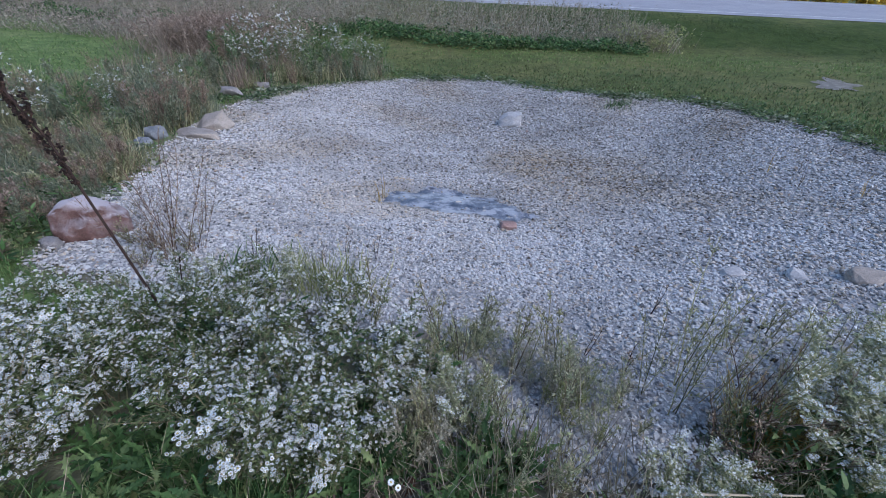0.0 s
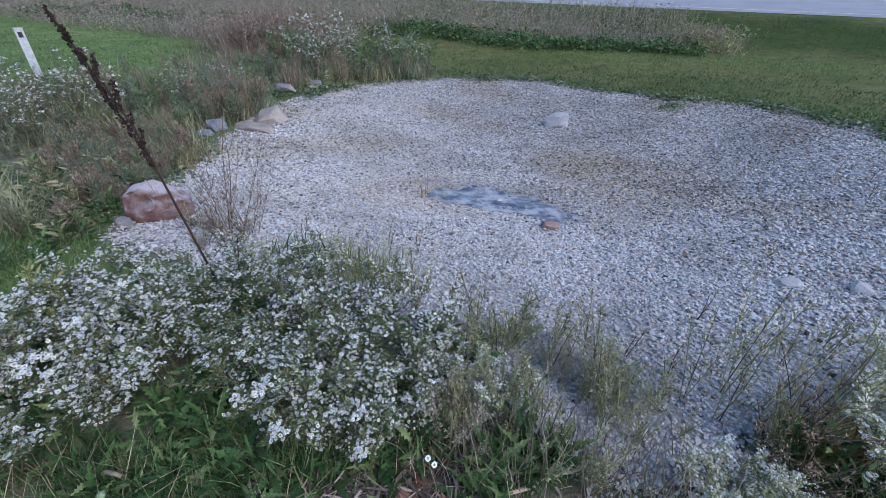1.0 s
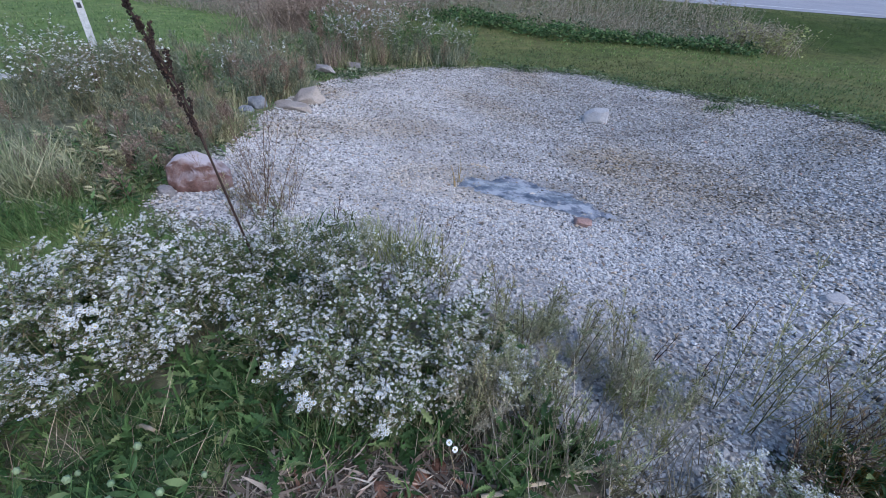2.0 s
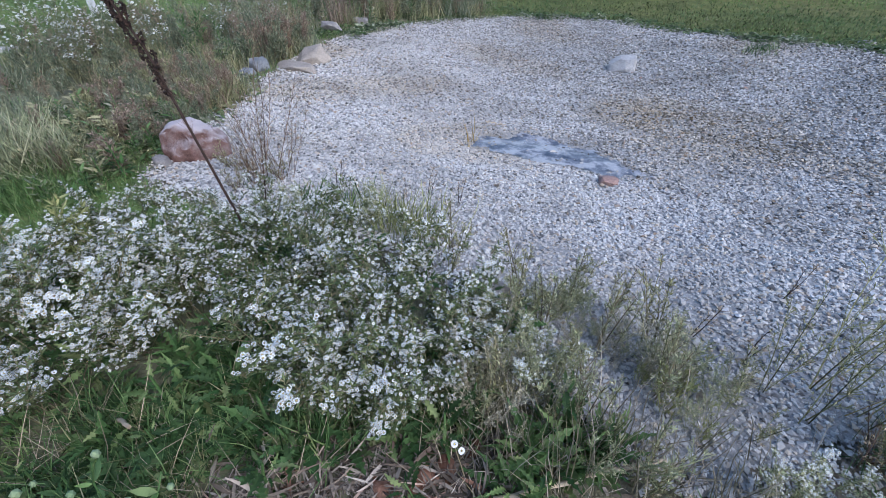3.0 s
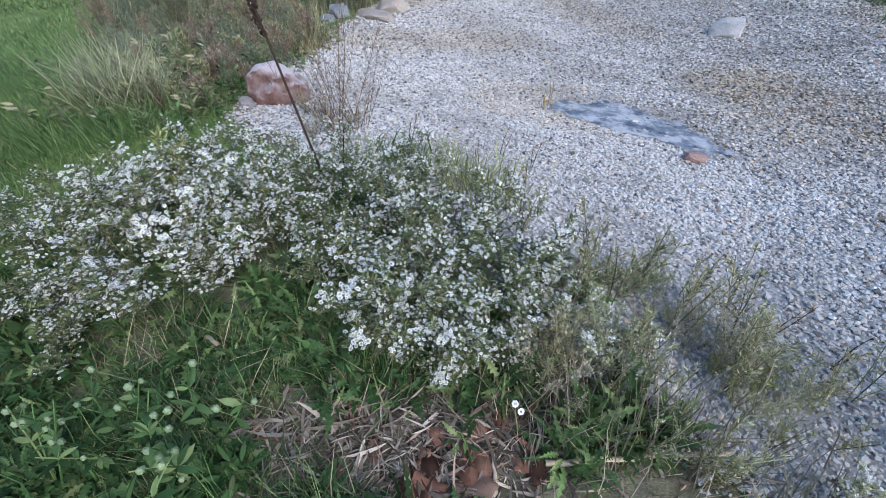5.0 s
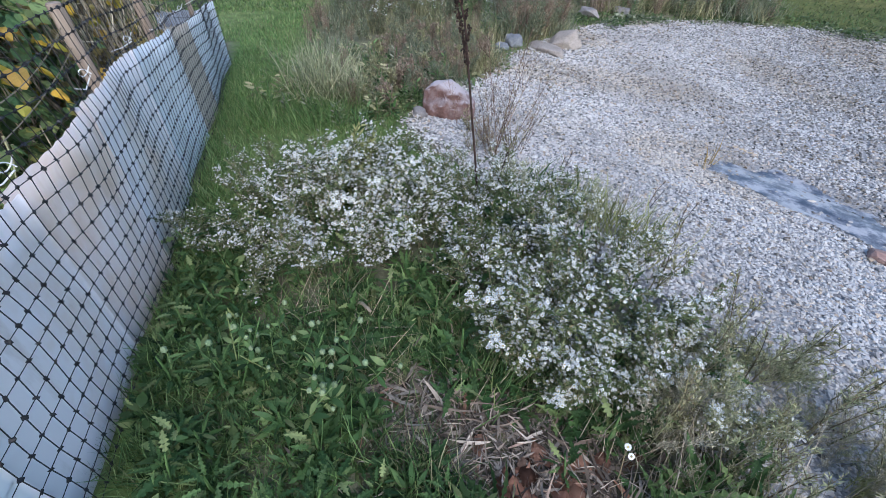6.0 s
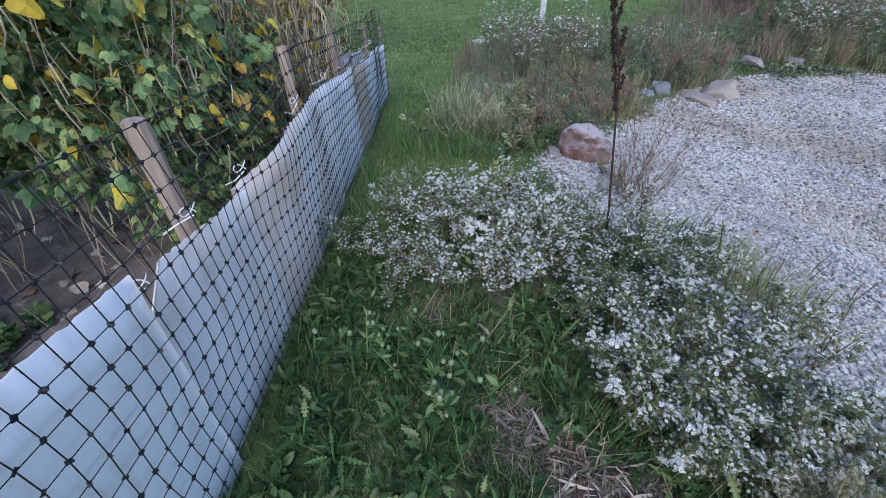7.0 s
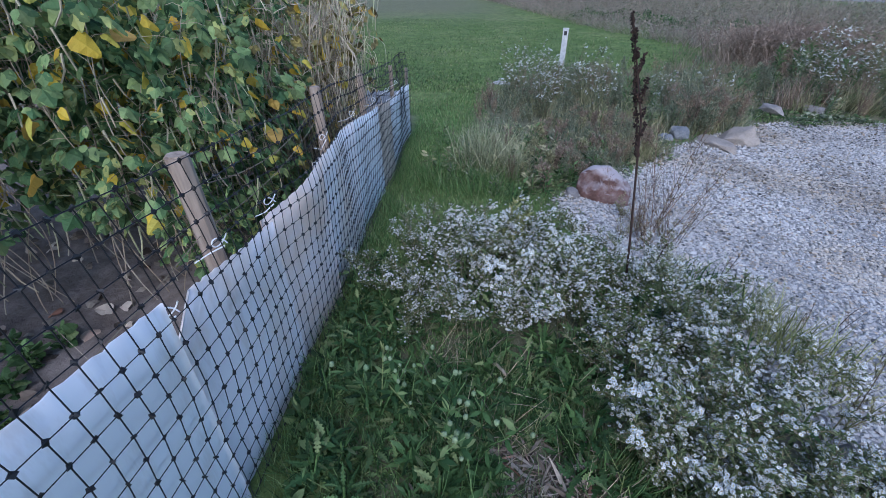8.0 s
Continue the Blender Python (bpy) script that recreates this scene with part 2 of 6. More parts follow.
M_HUSK = leafy("dry_husk", [(0, (0.10, 0.075, 0.06)), (0.3, (0.23, 0.185, 0.145)), (0.7, (0.44, 0.375, 0.305)), (0.88, (0.60, 0.53, 0.44)), (1, (0.36, 0.18, 0.115))], 0.85, 0.1)
M_BARK = leafy("red_brown_husk", [(0, (0.16, 0.08, 0.055)), (0.5, (0.34, 0.18, 0.12)), (1, (0.50, 0.34, 0.25))], 0.8, 0.05, False)
M_HUSKY = leafy("tan_brown_weed", [(0, (0.27, 0.205, 0.13)), (0.5, (0.43, 0.335, 0.22)), (1, (0.56, 0.47, 0.33))], 0.85, 0.15)
M_ORANGE = leafy("orange_dry_grass", [(0, (0.25, 0.23, 0.07)), (0.5, (0.45, 0.32, 0.10)), (1, (0.55, 0.38, 0.14))], 0.8)
M_LIME = leafy("yellow_green_leaf", [(0, (0.27, 0.31, 0.12)), (1, (0.48, 0.48, 0.21))], 0.7)
M_BEAN = leafy("bean_leaf", [(0, (0.075, 0.165, 0.068)), (0.45, (0.185, 0.30, 0.12)), (0.8, (0.31, 0.42, 0.165)), (1, (0.52, 0.50, 0.15))], 0.6, 0.35)
M_VINE = leafy("dry_bean_vine", [(0, (0.34, 0.265, 0.18)), (0.5, (0.56, 0.46, 0.33)), (1, (0.72, 0.63, 0.48))], 0.85, 0.1)
M_WITHER = leafy("withered_bean_leaf", [(0, (0.18, 0.15, 0.065)), (0.5, (0.34, 0.29, 0.11)), (1, (0.50, 0.42, 0.14))], 0.8, 0.25)
M_GOLD_ONE = leafy("single_yellow_leaf", [(0, (0.56, 0.54, 0.11)), (0.35, (0.76, 0.56, 0.06)), (0.75, (0.80, 0.52, 0.07)), (1, (0.50, 0.34, 0.14))], 0.6, 0.3, False, vary=0.15)
M_POD = leafy("dry_bean_pod", [(0, (0.5, 0.43, 0.29)), (0.6, (0.66, 0.59, 0.44)), (1, (0.35, 0.42, 0.18))], 0.7, 0.1)
# autumn gold, brightened in the colour to stand in for sunlight beyond the road
M_FALL = leafy("golden_roadside_leaf", [(0, (0.55, 0.40, 0.05)), (0.5, (0.82, 0.60, 0.08)), (1, (0.88, 0.74, 0.22))], 0.8)

M_STAKE = woody("weathered_stake", (0.20, 0.155, 0.12), (0.40, 0.33, 0.27))
M_TANBOARD = woody("tan_board", (0.46, 0.38, 0.29), (0.66, 0.58, 0.48), (9, 9, 0.5))
M_NET, _, _, nb = material("black_plastic_net", 0.45, 0, 0.4)
nb.inputs["Base Color"].default_value = (0.012, 0.012, 0.014, 1)
M_TIE, _, _, tb = material("white_cord", 0.6)
tb.inputs["Base Color"].default_value = (0.72, 0.74, 0.76, 1)
M_WIRE, _, _, wb = material("old_twine", 0.85)
wb.inputs["Base Color"].default_value = (0.20, 0.17, 0.12, 1)



def board_paint(name, tones, dirt, low):
    """Ribbed plastic with mud splashes, sun-yellowed areas and streaks running down."""
    m, n, l, b = material(name, 0.42, 0, 0.4)
    big = tex(n, l, 2.2, 5, 0.65)
    run = tex(n, l, 9, 5, 0.7, stretch=(1, 1, 0.25))
    oi = n.new("ShaderNodeObjectInfo")
    col = ramp(n, l, oi.outputs["Random"], [(0, tones[0]), (1, tones[1])])
    col = mix(n, l, 0.9, col, ramp(n, l, big.outputs[0], [(low, dirt), (low + 0.25, (1, 1, 1))]), "MULTIPLY")
    col = mix(n, l, 0.5, col, ramp(n, l, run.outputs[0], [(0.3, (0.66, 0.6, 0.53)), (0.47, (1, 1, 1))]), "MULTIPLY")
    l.new(col, b.inputs["Base Color"])
    bump(n, l, b, run.outputs[0], 0.1, 0.004)
    return m


M_BOARD = board_paint("white_plastic_board", ((0.86, 0.88, 0.90), (0.83, 0.85, 0.88)), (0.84, 0.80, 0.76), 0.25)
# the far end's white plastic, with its shade put into the base colour
M_BOARD_SHADED = board_paint("blue_grey_board", ((0.34, 0.38, 0.44), (0.36, 0.40, 0.45)), (0.8, 0.78, 0.76), 0.3)
M_BOARD_OLD = board_paint("stained_plastic_board", ((0.88, 0.84, 0.86), (0.88, 0.85, 0.86)), (0.84, 0.70, 0.54), 0.28)
M_BOARD_STAIN = board_paint("tan_stained_board", ((0.86, 0.80, 0.80), (0.86, 0.80, 0.80)), (0.88, 0.74, 0.58), 0.37)

M_ROAD = stony("worn_asphalt", [(0.3, (0.29, 0.29, 0.31)), (0.7, (0.37, 0.37, 0.39))], 0.6, 30, 0.9, 0.2)
M_LINE = stony("road_paint", [(0.3, (0.55, 0.55, 0.54)), (0.7, (0.75, 0.75, 0.74))], 3, 40)
M_MARKER = stony("white_marker_plastic", [(0.3, (0.38, 0.39, 0.40)), (0.7, (0.62, 0.62, 0.63))], 14, 40, 0.5, 0.1)
M_BLACK, _, _, kb = material("black_cap", 0.6)
kb.inputs["Base Color"].default_value = (0.03, 0.03, 0.035, 1)
M_BARE = stony("bare_pale_dirt", [(0.3, (0.13, 0.12, 0.09)), (0.55, (0.22, 0.20, 0.165)), (0.7, (0.31, 0.285, 0.25))], 6, 40)

# -- geometry helpers --
RNG = np.random.default_rng(7)


def mesh_of(name, verts, faces, mats, index=None, smooth=False):
    """A mesh from arrays of vertices and of faces that all have the same count of corners."""
    verts, faces = np.asarray(verts, np.float32), np.asarray(faces, np.int32)
    me = bpy.data.meshes.new(name)
    k = faces.shape[1]
    me.vertices.add(len(verts))
    me.vertices.foreach_set("co", verts.ravel())
    me.loops.add(faces.size)
    me.loops.foreach_set("vertex_index", faces.ravel())
    me.polygons.add(len(faces))
    me.polygons.foreach_set("loop_start", np.arange(0, faces.size, k, dtype=np.int32))
    me.polygons.foreach_set("loop_total", np.full(len(faces), k, np.int32))
    for m in mats if isinstance(mats, (list, tuple)) else [mats]:
        me.materials.append(m)
    if index is not None:
        me.polygons.foreach_set("material_index", np.asarray(index, np.int32))
    me.polygons.foreach_set("use_smooth", np.full(len(faces), smooth))
    me.update(calc_edges=True)
    me.validate()
    return me


class Bag:
    """Gathers many small triangle pieces into one mesh."""

    def __init__(self):
        self.v, self.f, self.n = [], [], 0

    def add(self, v, f):
        self.v.append(np.asarray(v, float))
        self.f.append(np.asarray(f, int) + self.n)
        self.n += len(v)

    def spread(self, tv, tf, places, frames):
        """One copy of a template at each place; frames: (n, 3, 3) with the axes as columns, scaled."""
        tv, tf, places = np.asarray(tv, float), np.asarray(tf, int), np.asarray(places, float)
        if len(places) == 0:
            return
        v = np.einsum("nij,kj->nki", frames, tv) + places[:, None, :]
        f = tf[None] + (np.arange(len(places)) * len(tv))[:, None, None]
        self.add(v.reshape(-1, 3), f.reshape(-1, 3))

    def tube(self, pts, r0, r1, sides=4):
        pts = np.asarray(pts, float)
        n = len(pts)
        d = np.gradient(pts, axis=0)
        d /= np.linalg.norm(d, axis=1, keepdims=True) + 1e-9
        ref = np.where(np.abs(d[:, 2:3]) > 0.9, [[1.0, 0, 0]], [[0, 0, 1.0]])
        a = np.cross(d, ref)
        a /= np.linalg.norm(a, axis=1, keepdims=True) + 1e-9
        b = np.cross(d, a)
        r = np.linspace(r0, r1, n)[:, None]
        v = np.concatenate([pts + r * (math.cos(q) * a + math.sin(q) * b) for q in np.arange(sides) * 2 * math.pi / sides])
        f = []
        for s in range(sides):
            e = (s + 1) % sides
            for i in range(n - 1):
                f += [(s * n + i, e * n + i, e * n + i + 1), (s * n + i, e * n + i + 1, s * n + i + 1)]
        self.add(v, f)

    def mesh(self, name, mat, smooth=False):
        return mesh_of(name, np.concatenate(self.v), np.concatenate(self.f), mat, None, smooth)


def part(name, data, parent, label="", kind=""):
    ob = new(name, data)
    ob.parent = parent
    return tagged(ob, label, "", "", kind)


def bm_mesh(name, bm, mat, smooth=False):
    me = bpy.data.meshes.new(name)
    bm.to_mesh(me)
    bm.free()
    for p in me.polygons:
        p.use_smooth = smooth
    me.materials.append(mat)
    return me


def unit(v):
    return v / (np.linalg.norm(v, axis=-1, keepdims=True) + 1e-9)


def frames_along(d, size, rng, tilt=0.4, wide=1.0):
    """Axes (side, along, normal) for leaves that grow along d and turn their faces up, more or less."""
    d = unit(np.asarray(d, float))
    up = np.array([0, 0, 1.0]) + rng.normal(0, tilt, d.shape)
    nrm = unit(up - (up * d).sum(-1, keepdims=True) * d)
    side = np.cross(d, nrm)
    size = np.broadcast_to(np.asarray(size, float), (len(d),))[:, None]
    return np.stack([side * size * wide, d * size, nrm * size], -1)


def any_dirs(n, rng, low=-1.0, high=1.0):
    z, q = rng.uniform(low, high, n), rng.uniform(0, 2 * math.pi, n)
    r = np.sqrt(np.maximum(0, 1 - z * z))
    return np.stack([r * np.cos(q), r * np.sin(q), z], -1)


def blade(width=0.1, droop=0.25, segs=3, tip=0.0, peak=0.45):
    """A leaf of length 1 along +y that narrows to both ends and droops."""
    v, f = [], []
    for i in range(segs + 1):
        t = i / segs
        w = width * (math.sin(math.pi * min(1, max(0.02, t ** (math.log(0.5) / math.log(peak))))) ** 0.8 + 0.04) / 2
        if i == segs:
            w = width * 0.03 + tip * width / 2
        z = -droop * t * t
        v += [(-w, t, z + 0.12 * w), (w, t, z + 0.12 * w)]
        if i:
            k = 2 * i
            f += [(k - 2, k - 1, k + 1), (k - 2, k + 1, k)]
    return np.array(v), np.array(f)


GRASS_T = (np.array([(-0.035, 0, 0), (0.035, 0, 0), (0.022, 0.55, -0.06), (-0.022, 0.55, -0.06), (0, 1, -0.28)]), np.array([(0, 1, 2), (0, 2, 3), (3, 2, 4)]))
LEAF_T = blade(0.26, 0.2)
TINY_T = (np.array([(0, 0, 0), (-0.075, 0.45, -0.02), (0.075, 0.45, -0.02), (0, 1, -0.2)]), np.array([(0, 2, 1), (1, 2, 3)]))
BROAD_T = blade(0.55, 0.25, 4, 0, 0.45)


def lobed(width=0.42, droop=0.35, teeth=5):
    """A toothed leaf with lobes, like a sow thistle's or a dock's."""
    v, f = [(0, 0, 0)], []
    spine, left, right = [0], [], []
    for i in range(1, teeth * 2 + 1):
        t = i / (teeth * 2)
        w = width * 0.5 * (math.sin(math.pi * t ** 0.75) + 0.12) * (1.0 if i % 2 else 0.38)
        z = -droop * t * t
        v += [(0, t, z - 0.02), (-w, t - 0.03 * (i % 2), z + 0.1 * w), (w, t - 0.03 * (i % 2), z + 0.1 * w)]
        b = 3 * i - 2
        p = 3 * (i - 1) - 2
        if i == 1:
            f += [(0, b, b + 1), (0, b + 2, b)]
        else:
            f += [(p, b, b + 1), (p, b + 1, p + 1), (p, b + 2, b), (p, p + 2, b + 2)]
    return np.array(v), np.array(f)


LOBED_T = lobed()
NOTCHED_T = lobed(0.26, 0.3, 6)


def heart():
    """A bean leaflet: broad at the base, pointed, with a fold along the middle."""
    prof = [(0.0, 0.12), (0.06, 0.38), (0.25, 0.5), (0.5, 0.45), (0.72, 0.33), (0.9, 0.16), (1.0, 0.0)]
    v, f = [], []
    for t, w in prof:
        z = -0.3 * t * t
        lift = 0.05 * math.sin(9 * t)
        v += [(-w, t - 0.1 * (w > 0.3), z - 0.22 * w + lift), (0, t, z + 0.05), (w * 0.94, t - 0.08 * (w > 0.3), z - 0.16 * w - lift)]
    for i in range(len(prof) - 1):
        a, b = 3 * i, 3 * i + 3
        f += [(a, a + 1, b + 1), (a, b + 1, b), (a + 1, a + 2, b + 2), (a + 1, b + 2, b + 1)]
    return np.array(v), np.array(f)


HEART_T = heart()


def daisy(petals=8):
    """A small ray flower of radius 1 that faces +z: the rays, and the eye."""
    v, f = [], []
    for i in range(petals):
        q = 2 * math.pi * i / petals
        c, s = math.cos(q), math.sin(q)
        k = len(v)
        for r, w, z in ((0.25, 0.0, 0.0), (0.74, 0.27, 0.10), (0.74, -0.27, 0.10), (1.03, 0.0, 0.05)):
            v.append((r * c - w * s, r * s + w * c, z))
        f += [(k, k + 2, k + 1), (k + 1, k + 2, k + 3)]
    e = [(0, 0, 0.22)] + [(0.3 * math.cos(q), 0.3 * math.sin(q), 0.05) for q in np.arange(5) * math.pi * 0.4]
    ef = [(0, 1 + i, 1 + (i + 1) % 5) for i in range(5)]
    return (np.array(v), np.array(f)), (np.array(e), np.array(ef))


DAISY_T, EYE_T = daisy()

# -- the lie of the land --
PUDDLE = [(0.36, 4.66), (0.6, 5.06), (1.0, 5.16), (1.5, 4.95), (1.9, 4.5), (2.14, 4.05), (1.8, 3.94), (1.45, 4.12), (1.1, 4.24), (0.7, 4.42)]
OUTLINE = [(-0.9, 2.62), (-1.5, 2.72), (-2.0, 3.05), (-2.15, 3.5), (-2.1, 4.5), (-2.2, 6.0), (-2.1, 7.5), (-1.95, 8.8), (-1.3, 9.8), (-0.2, 10.8), (1.2, 11.2), (3.0, 11.2), (4.3, 9.9), (5.6, 8.4), (6.6, 7.9), (7.1, 7.0), (7.1, 5.5), (7.0, 4.0), (6.2, 2.2), (4.5, 1.25), (2.8, 1.05), (1.9, 1.02), (1.45, 0.95), (1.1, 0.9), (0.86, 0.98), (0.68, 1.16), (0.5, 1.5), (-0.3, 2.35)]


ROUGH = [(-2.15, 3.6), (-2.3, 3.2), (-2.75, 2.75), (-3.6, 3.25), (-4.7, 4.5), (-6.6, 6.7), (-6.3, 8.6), (-5.4, 10.4), (-4.4, 12.2), (-2.6, 12.6), (0.6, 12.8), (1.0, 11.35), (-0.3, 10.95), (-1.3, 9.85), (-2.0, 8.1), (-2.3, 6.0), (-2.2, 4.6)]


def inside(x, y, ring=OUTLINE):
    """The distance to the ring's edge, positive within it."""
    x, y = np.asarray(x, float), np.asarray(y, float)
    far, within = np.full(x.shape, 1e9), np.zeros(x.shape, bool)
    for (ax, ay), (bx, by) in zip(ring, ring[1:] + ring[:1]):
        ex, ey = bx - ax, by - ay
        s = np.clip(((x - ax) * ex + (y - ay) * ey) / (ex * ex + ey * ey), 0, 1)
        far = np.minimum(far, np.hypot(x - ax - s * ex, y - ay - s * ey))
        if abs(ey) > 1e-9:
            within ^= ((ay > y) != (by > y)) & (x < ax + (y - ay) * ex / ey)
    return np.where(within, far, -far)


def smooth(a, b, v):
    v = np.clip((v - a) / (b - a), 0, 1)
    return v * v * (3 - 2 * v)


def wave(x, y, s, p=0.0):
    return np.sin(s * x + 1.3 * np.sin(0.7 * s * y + p)) * np.cos(0.9 * s * y + 0.8 * np.sin(0.6 * s * x + 2 * p))


ROAD_A, ROAD_B = 26.6, 39.0  # the road's edges, along the way to it


def toward_road(x, y):
    return 0.342 * x + 0.94 * y


def land(x, y):
    x, y = np.asarray(x, float), np.asarray(y, float)
    z = -0.0524 * np.clip(0.966 * y - 0.26 * x, -2, 10)
    e = inside(x, y)
    z = z - np.where(e > 0, 0.42 * smooth(0, 3.2, e) + 0.02 * smooth(0, 0.12, e), 0)
    z = z + 0.012 * wave(x, y, 2.1) * smooth(-0.5, 0.5, np.hypot(x, y) - 1.5) + 0.02 * wave(x, y, 0.8, 1.0)
    z = z + 0.016 * smooth(0.3, 1.0, e) * np.sin(9 * (0.5 * x + y) + 1.6 * np.sin(1.3 * x - 0.8 * y)) * (0.6 + 0.4 * wave(x, y, 1.1))
    z = z - 0.03 * smooth(-0.2, 0.15, inside(x, y, PUDDLE))
    r = toward_road(x, y)
    left = smooth(4, 22, -x - 0.25 * y)
    z = z + left * 0.022 * np.clip(np.hypot(x, y) - 12, 0, 70)
    rise = smooth(13, ROAD_A, r)
    deck = 0.62 + (np.clip(r, ROAD_A, ROAD_B) - ROAD_A) * 0.051
    z = z * (1 - rise) + deck * rise
    z = z - 0.3 * smooth(15.5, 19.5, r) * smooth(25.5, 20.5, r) * smooth(2, 7, x)
    return z + 0.05 * np.clip(r - ROAD_B - 4, 0, 30) * 0.15


def land1(x, y):
    return float(land(np.array([x]), np.array([y]))[0])


# the fence's line along the garden, and the soil behind it
FENCE_A, FENCE_D = np.array([-1.0, -0.08]), np.array([-0.739, 0.673])
FENCE_N = np.array([-0.673, -0.739])


def fence_at(s, off=0.0, z=0.0):
    p = FENCE_A + s * FENCE_D + off * FENCE_N
    return (p[0], p[1], z)


def behind_fence(x, y):
    return (np.asarray(x) - FENCE_A[0]) * FENCE_N[0] + (np.asarray(y) - FENCE_A[1]) * FENCE_N[1]


def along_fence(x, y):
    return (np.asarray(x) - FENCE_A[0]) * FENCE_D[0] + (np.asarray(y) - FENCE_A[1]) * FENCE_D[1]


def lush_at(x, y):
    """The longer, darker grass on the slope up to the road."""
    r = toward_road(x, y)
    return smooth(18.3, 20.0, r + 0.5 * wave(x, y, 0.5)) * smooth(26.5, 24.5, r) * smooth(4, 10, x)


def ground():
    xs = np.concatenate([-np.geomspace(900, 7.2, 34), np.arange(-7, 9.01, 0.125), np.geomspace(9.3, 900, 34)])
    ys = np.concatenate([-np.geomspace(500, 2.2, 22), np.arange(-2, 13.01, 0.125), np.geomspace(13.3, 900, 44)])
    gx, gy = np.meshgrid(xs, ys)
    x, y = gx.ravel(), gy.ravel()
    z = land(x, y)
    nx, ny = len(xs), len(ys)
    i = (np.arange(ny - 1)[:, None] * nx + np.arange(nx - 1)[None]).ravel()
    me = mesh_of("ground", np.stack([x, y, z], -1), np.stack([i, i + 1, i + nx + 1, i + nx], -1), M_GROUND, None, True)
    b, s = behind_fence(x, y), along_fence(x, y)
    soil = smooth(0.02, 0.2, b) * smooth(6.6, 6.0, s) * smooth(7, 6, b)
    e = inside(x, y)
    soil = np.maximum(soil, smooth(-0.16, -0.02, e + 0.06 * wave(x, y, 7)) * smooth(0.4, 0.0, e) * 0.9)
    bed = smooth(1.25, 0.75, np.hypot((x + 0.1) / 1.5, (y - 1.2) / 1.1) + 0.15 * wave(x, y, 4)) * 0.9
    dry = bed * 0.25 * (0.5 + 0.5 * wave(x, y, 5, 2))
    hill = smooth(23, 32, np.hypot(x, y) + 2 * wave(x, y, 0.3)) * smooth(-0.68, -0.86, np.arctan2(x, y))
    dry = np.maximum(dry, 0.75 * hill)
    dry = np.maximum(dry, smooth(-0.25, 0.1, inside(x, y, ROUGH) + 0.12 * wave(x, y, 3)) * 0.85)
    worn = smooth(-1.0, 3.5, x + 0.15 * y + 0.5 * wave(x, y, 0.9))
    for name, vals in (("soil", np.maximum(soil, bed * 0.6)), ("dry", dry), ("worn", worn), ("lush", lush_at(x, y))):
        a = me.attributes.new(name, "FLOAT", "POINT")
        a.data.foreach_set("value", vals.astype(np.float32))
    return tagged(new("ground", me), "mown green lawn running down to bare soil and a road", "ground", "", "structure")


ground()


def strip_mesh(name, r0, r1, lift, mat, x0=-260, x1=420):
    """A strip along the road between two distances toward it."""
    u, w = np.array([0.342, 0.94]), np.array([0.94, -0.342])
    along = np.linspace(x0, x1, 120)
    rows = np.linspace(r0, r1, 5)
    p = u[None, None] * rows[:, None, None] + w[None, None] * along[None, :, None]
    x, y = p[..., 0].ravel(), p[..., 1].ravel()
    n = len(along)
    i = (np.arange(len(rows) - 1)[:, None] * n + np.arange(n - 1)[None]).ravel()
    return mesh_of(name, np.stack([x, y, land(x, y) + lift], -1), np.stack([i, i + n, i + n + 1, i + 1], -1), mat)


road = tagged(new("road", strip_mesh("road", ROAD_A, ROAD_B, 0.03, M_ROAD)), "worn pale grey asphalt country road", "road", "", "structure")
for r in (ROAD_A + 1.2, ROAD_B - 1.4):
    part("road_line", strip_mesh("road_line", r, r + 0.15, 0.04, M_LINE), road, "worn white edge line")

# -- the bed of pale stones --
def bed_sheet():
    xs, ys = np.arange(-2.6, 7.5, 0.1), np.arange(0.4, 11.7, 0.1)
    gx, gy = np.meshgrid(xs, ys)
    x, y = gx.ravel(), gy.ravel()
    e = inside(x, y) + 0.07 * wave(x, y, 5)
    keep = e > -0.02
    z = land(x, y) + 0.008 * smooth(-0.05, 0.1, e) + 0.004
    nx = len(xs)
    i = (np.arange(len(ys) - 1)[:, None] * nx + np.arange(nx - 1)[None]).ravel()
    q = np.stack([i, i + 1, i + nx + 1, i + nx], -1)
    q = q[keep[q].all(1)]
    used = np.unique(q)
    back = np.zeros(len(x), int)
    back[used] = np.arange(len(used))
    me = mesh_of("gravel_bed", np.stack([x, y, z], -1)[used], back[q], M_BED, None, True)
    return tagged(new("gravel_bed", me), "wide shallow bed of pale crushed stone", "gravel", "", "structure")


gravel_bed = bed_sheet()


def chip(rng):
    """One angular crushed stone of size 1, as a hull of a few points."""
    bm = bmesh.new()
    corners = np.array([(1, 0, 0), (-1, 0, 0), (0, 1, 0), (0, -1, 0), (0, 0, 1), (0, 0, -1)], float)
    for p in unit(corners + rng.uniform(-0.42, 0.42, (6, 3))) * rng.uniform(0.46, 0.64, (6, 1)) * [1.1, 0.95, 0.85]:
        bm.verts.new(p)
    r = bmesh.ops.convex_hull(bm, input=bm.verts)
    bmesh.ops.delete(bm, geom=[g for g in r["geom_interior"] if isinstance(g, bmesh.types.BMVert)], context="VERTS")
    bmesh.ops.triangulate(bm, faces=bm.faces)
    bm.verts.index_update()
    v, f = np.array([p.co[:] for p in bm.verts]), np.array([[q.index for q in p.verts] for p in bm.faces])
    bm.free()
    return v, f


CHIPS = [chip(np.random.default_rng(s)) for s in range(9)]


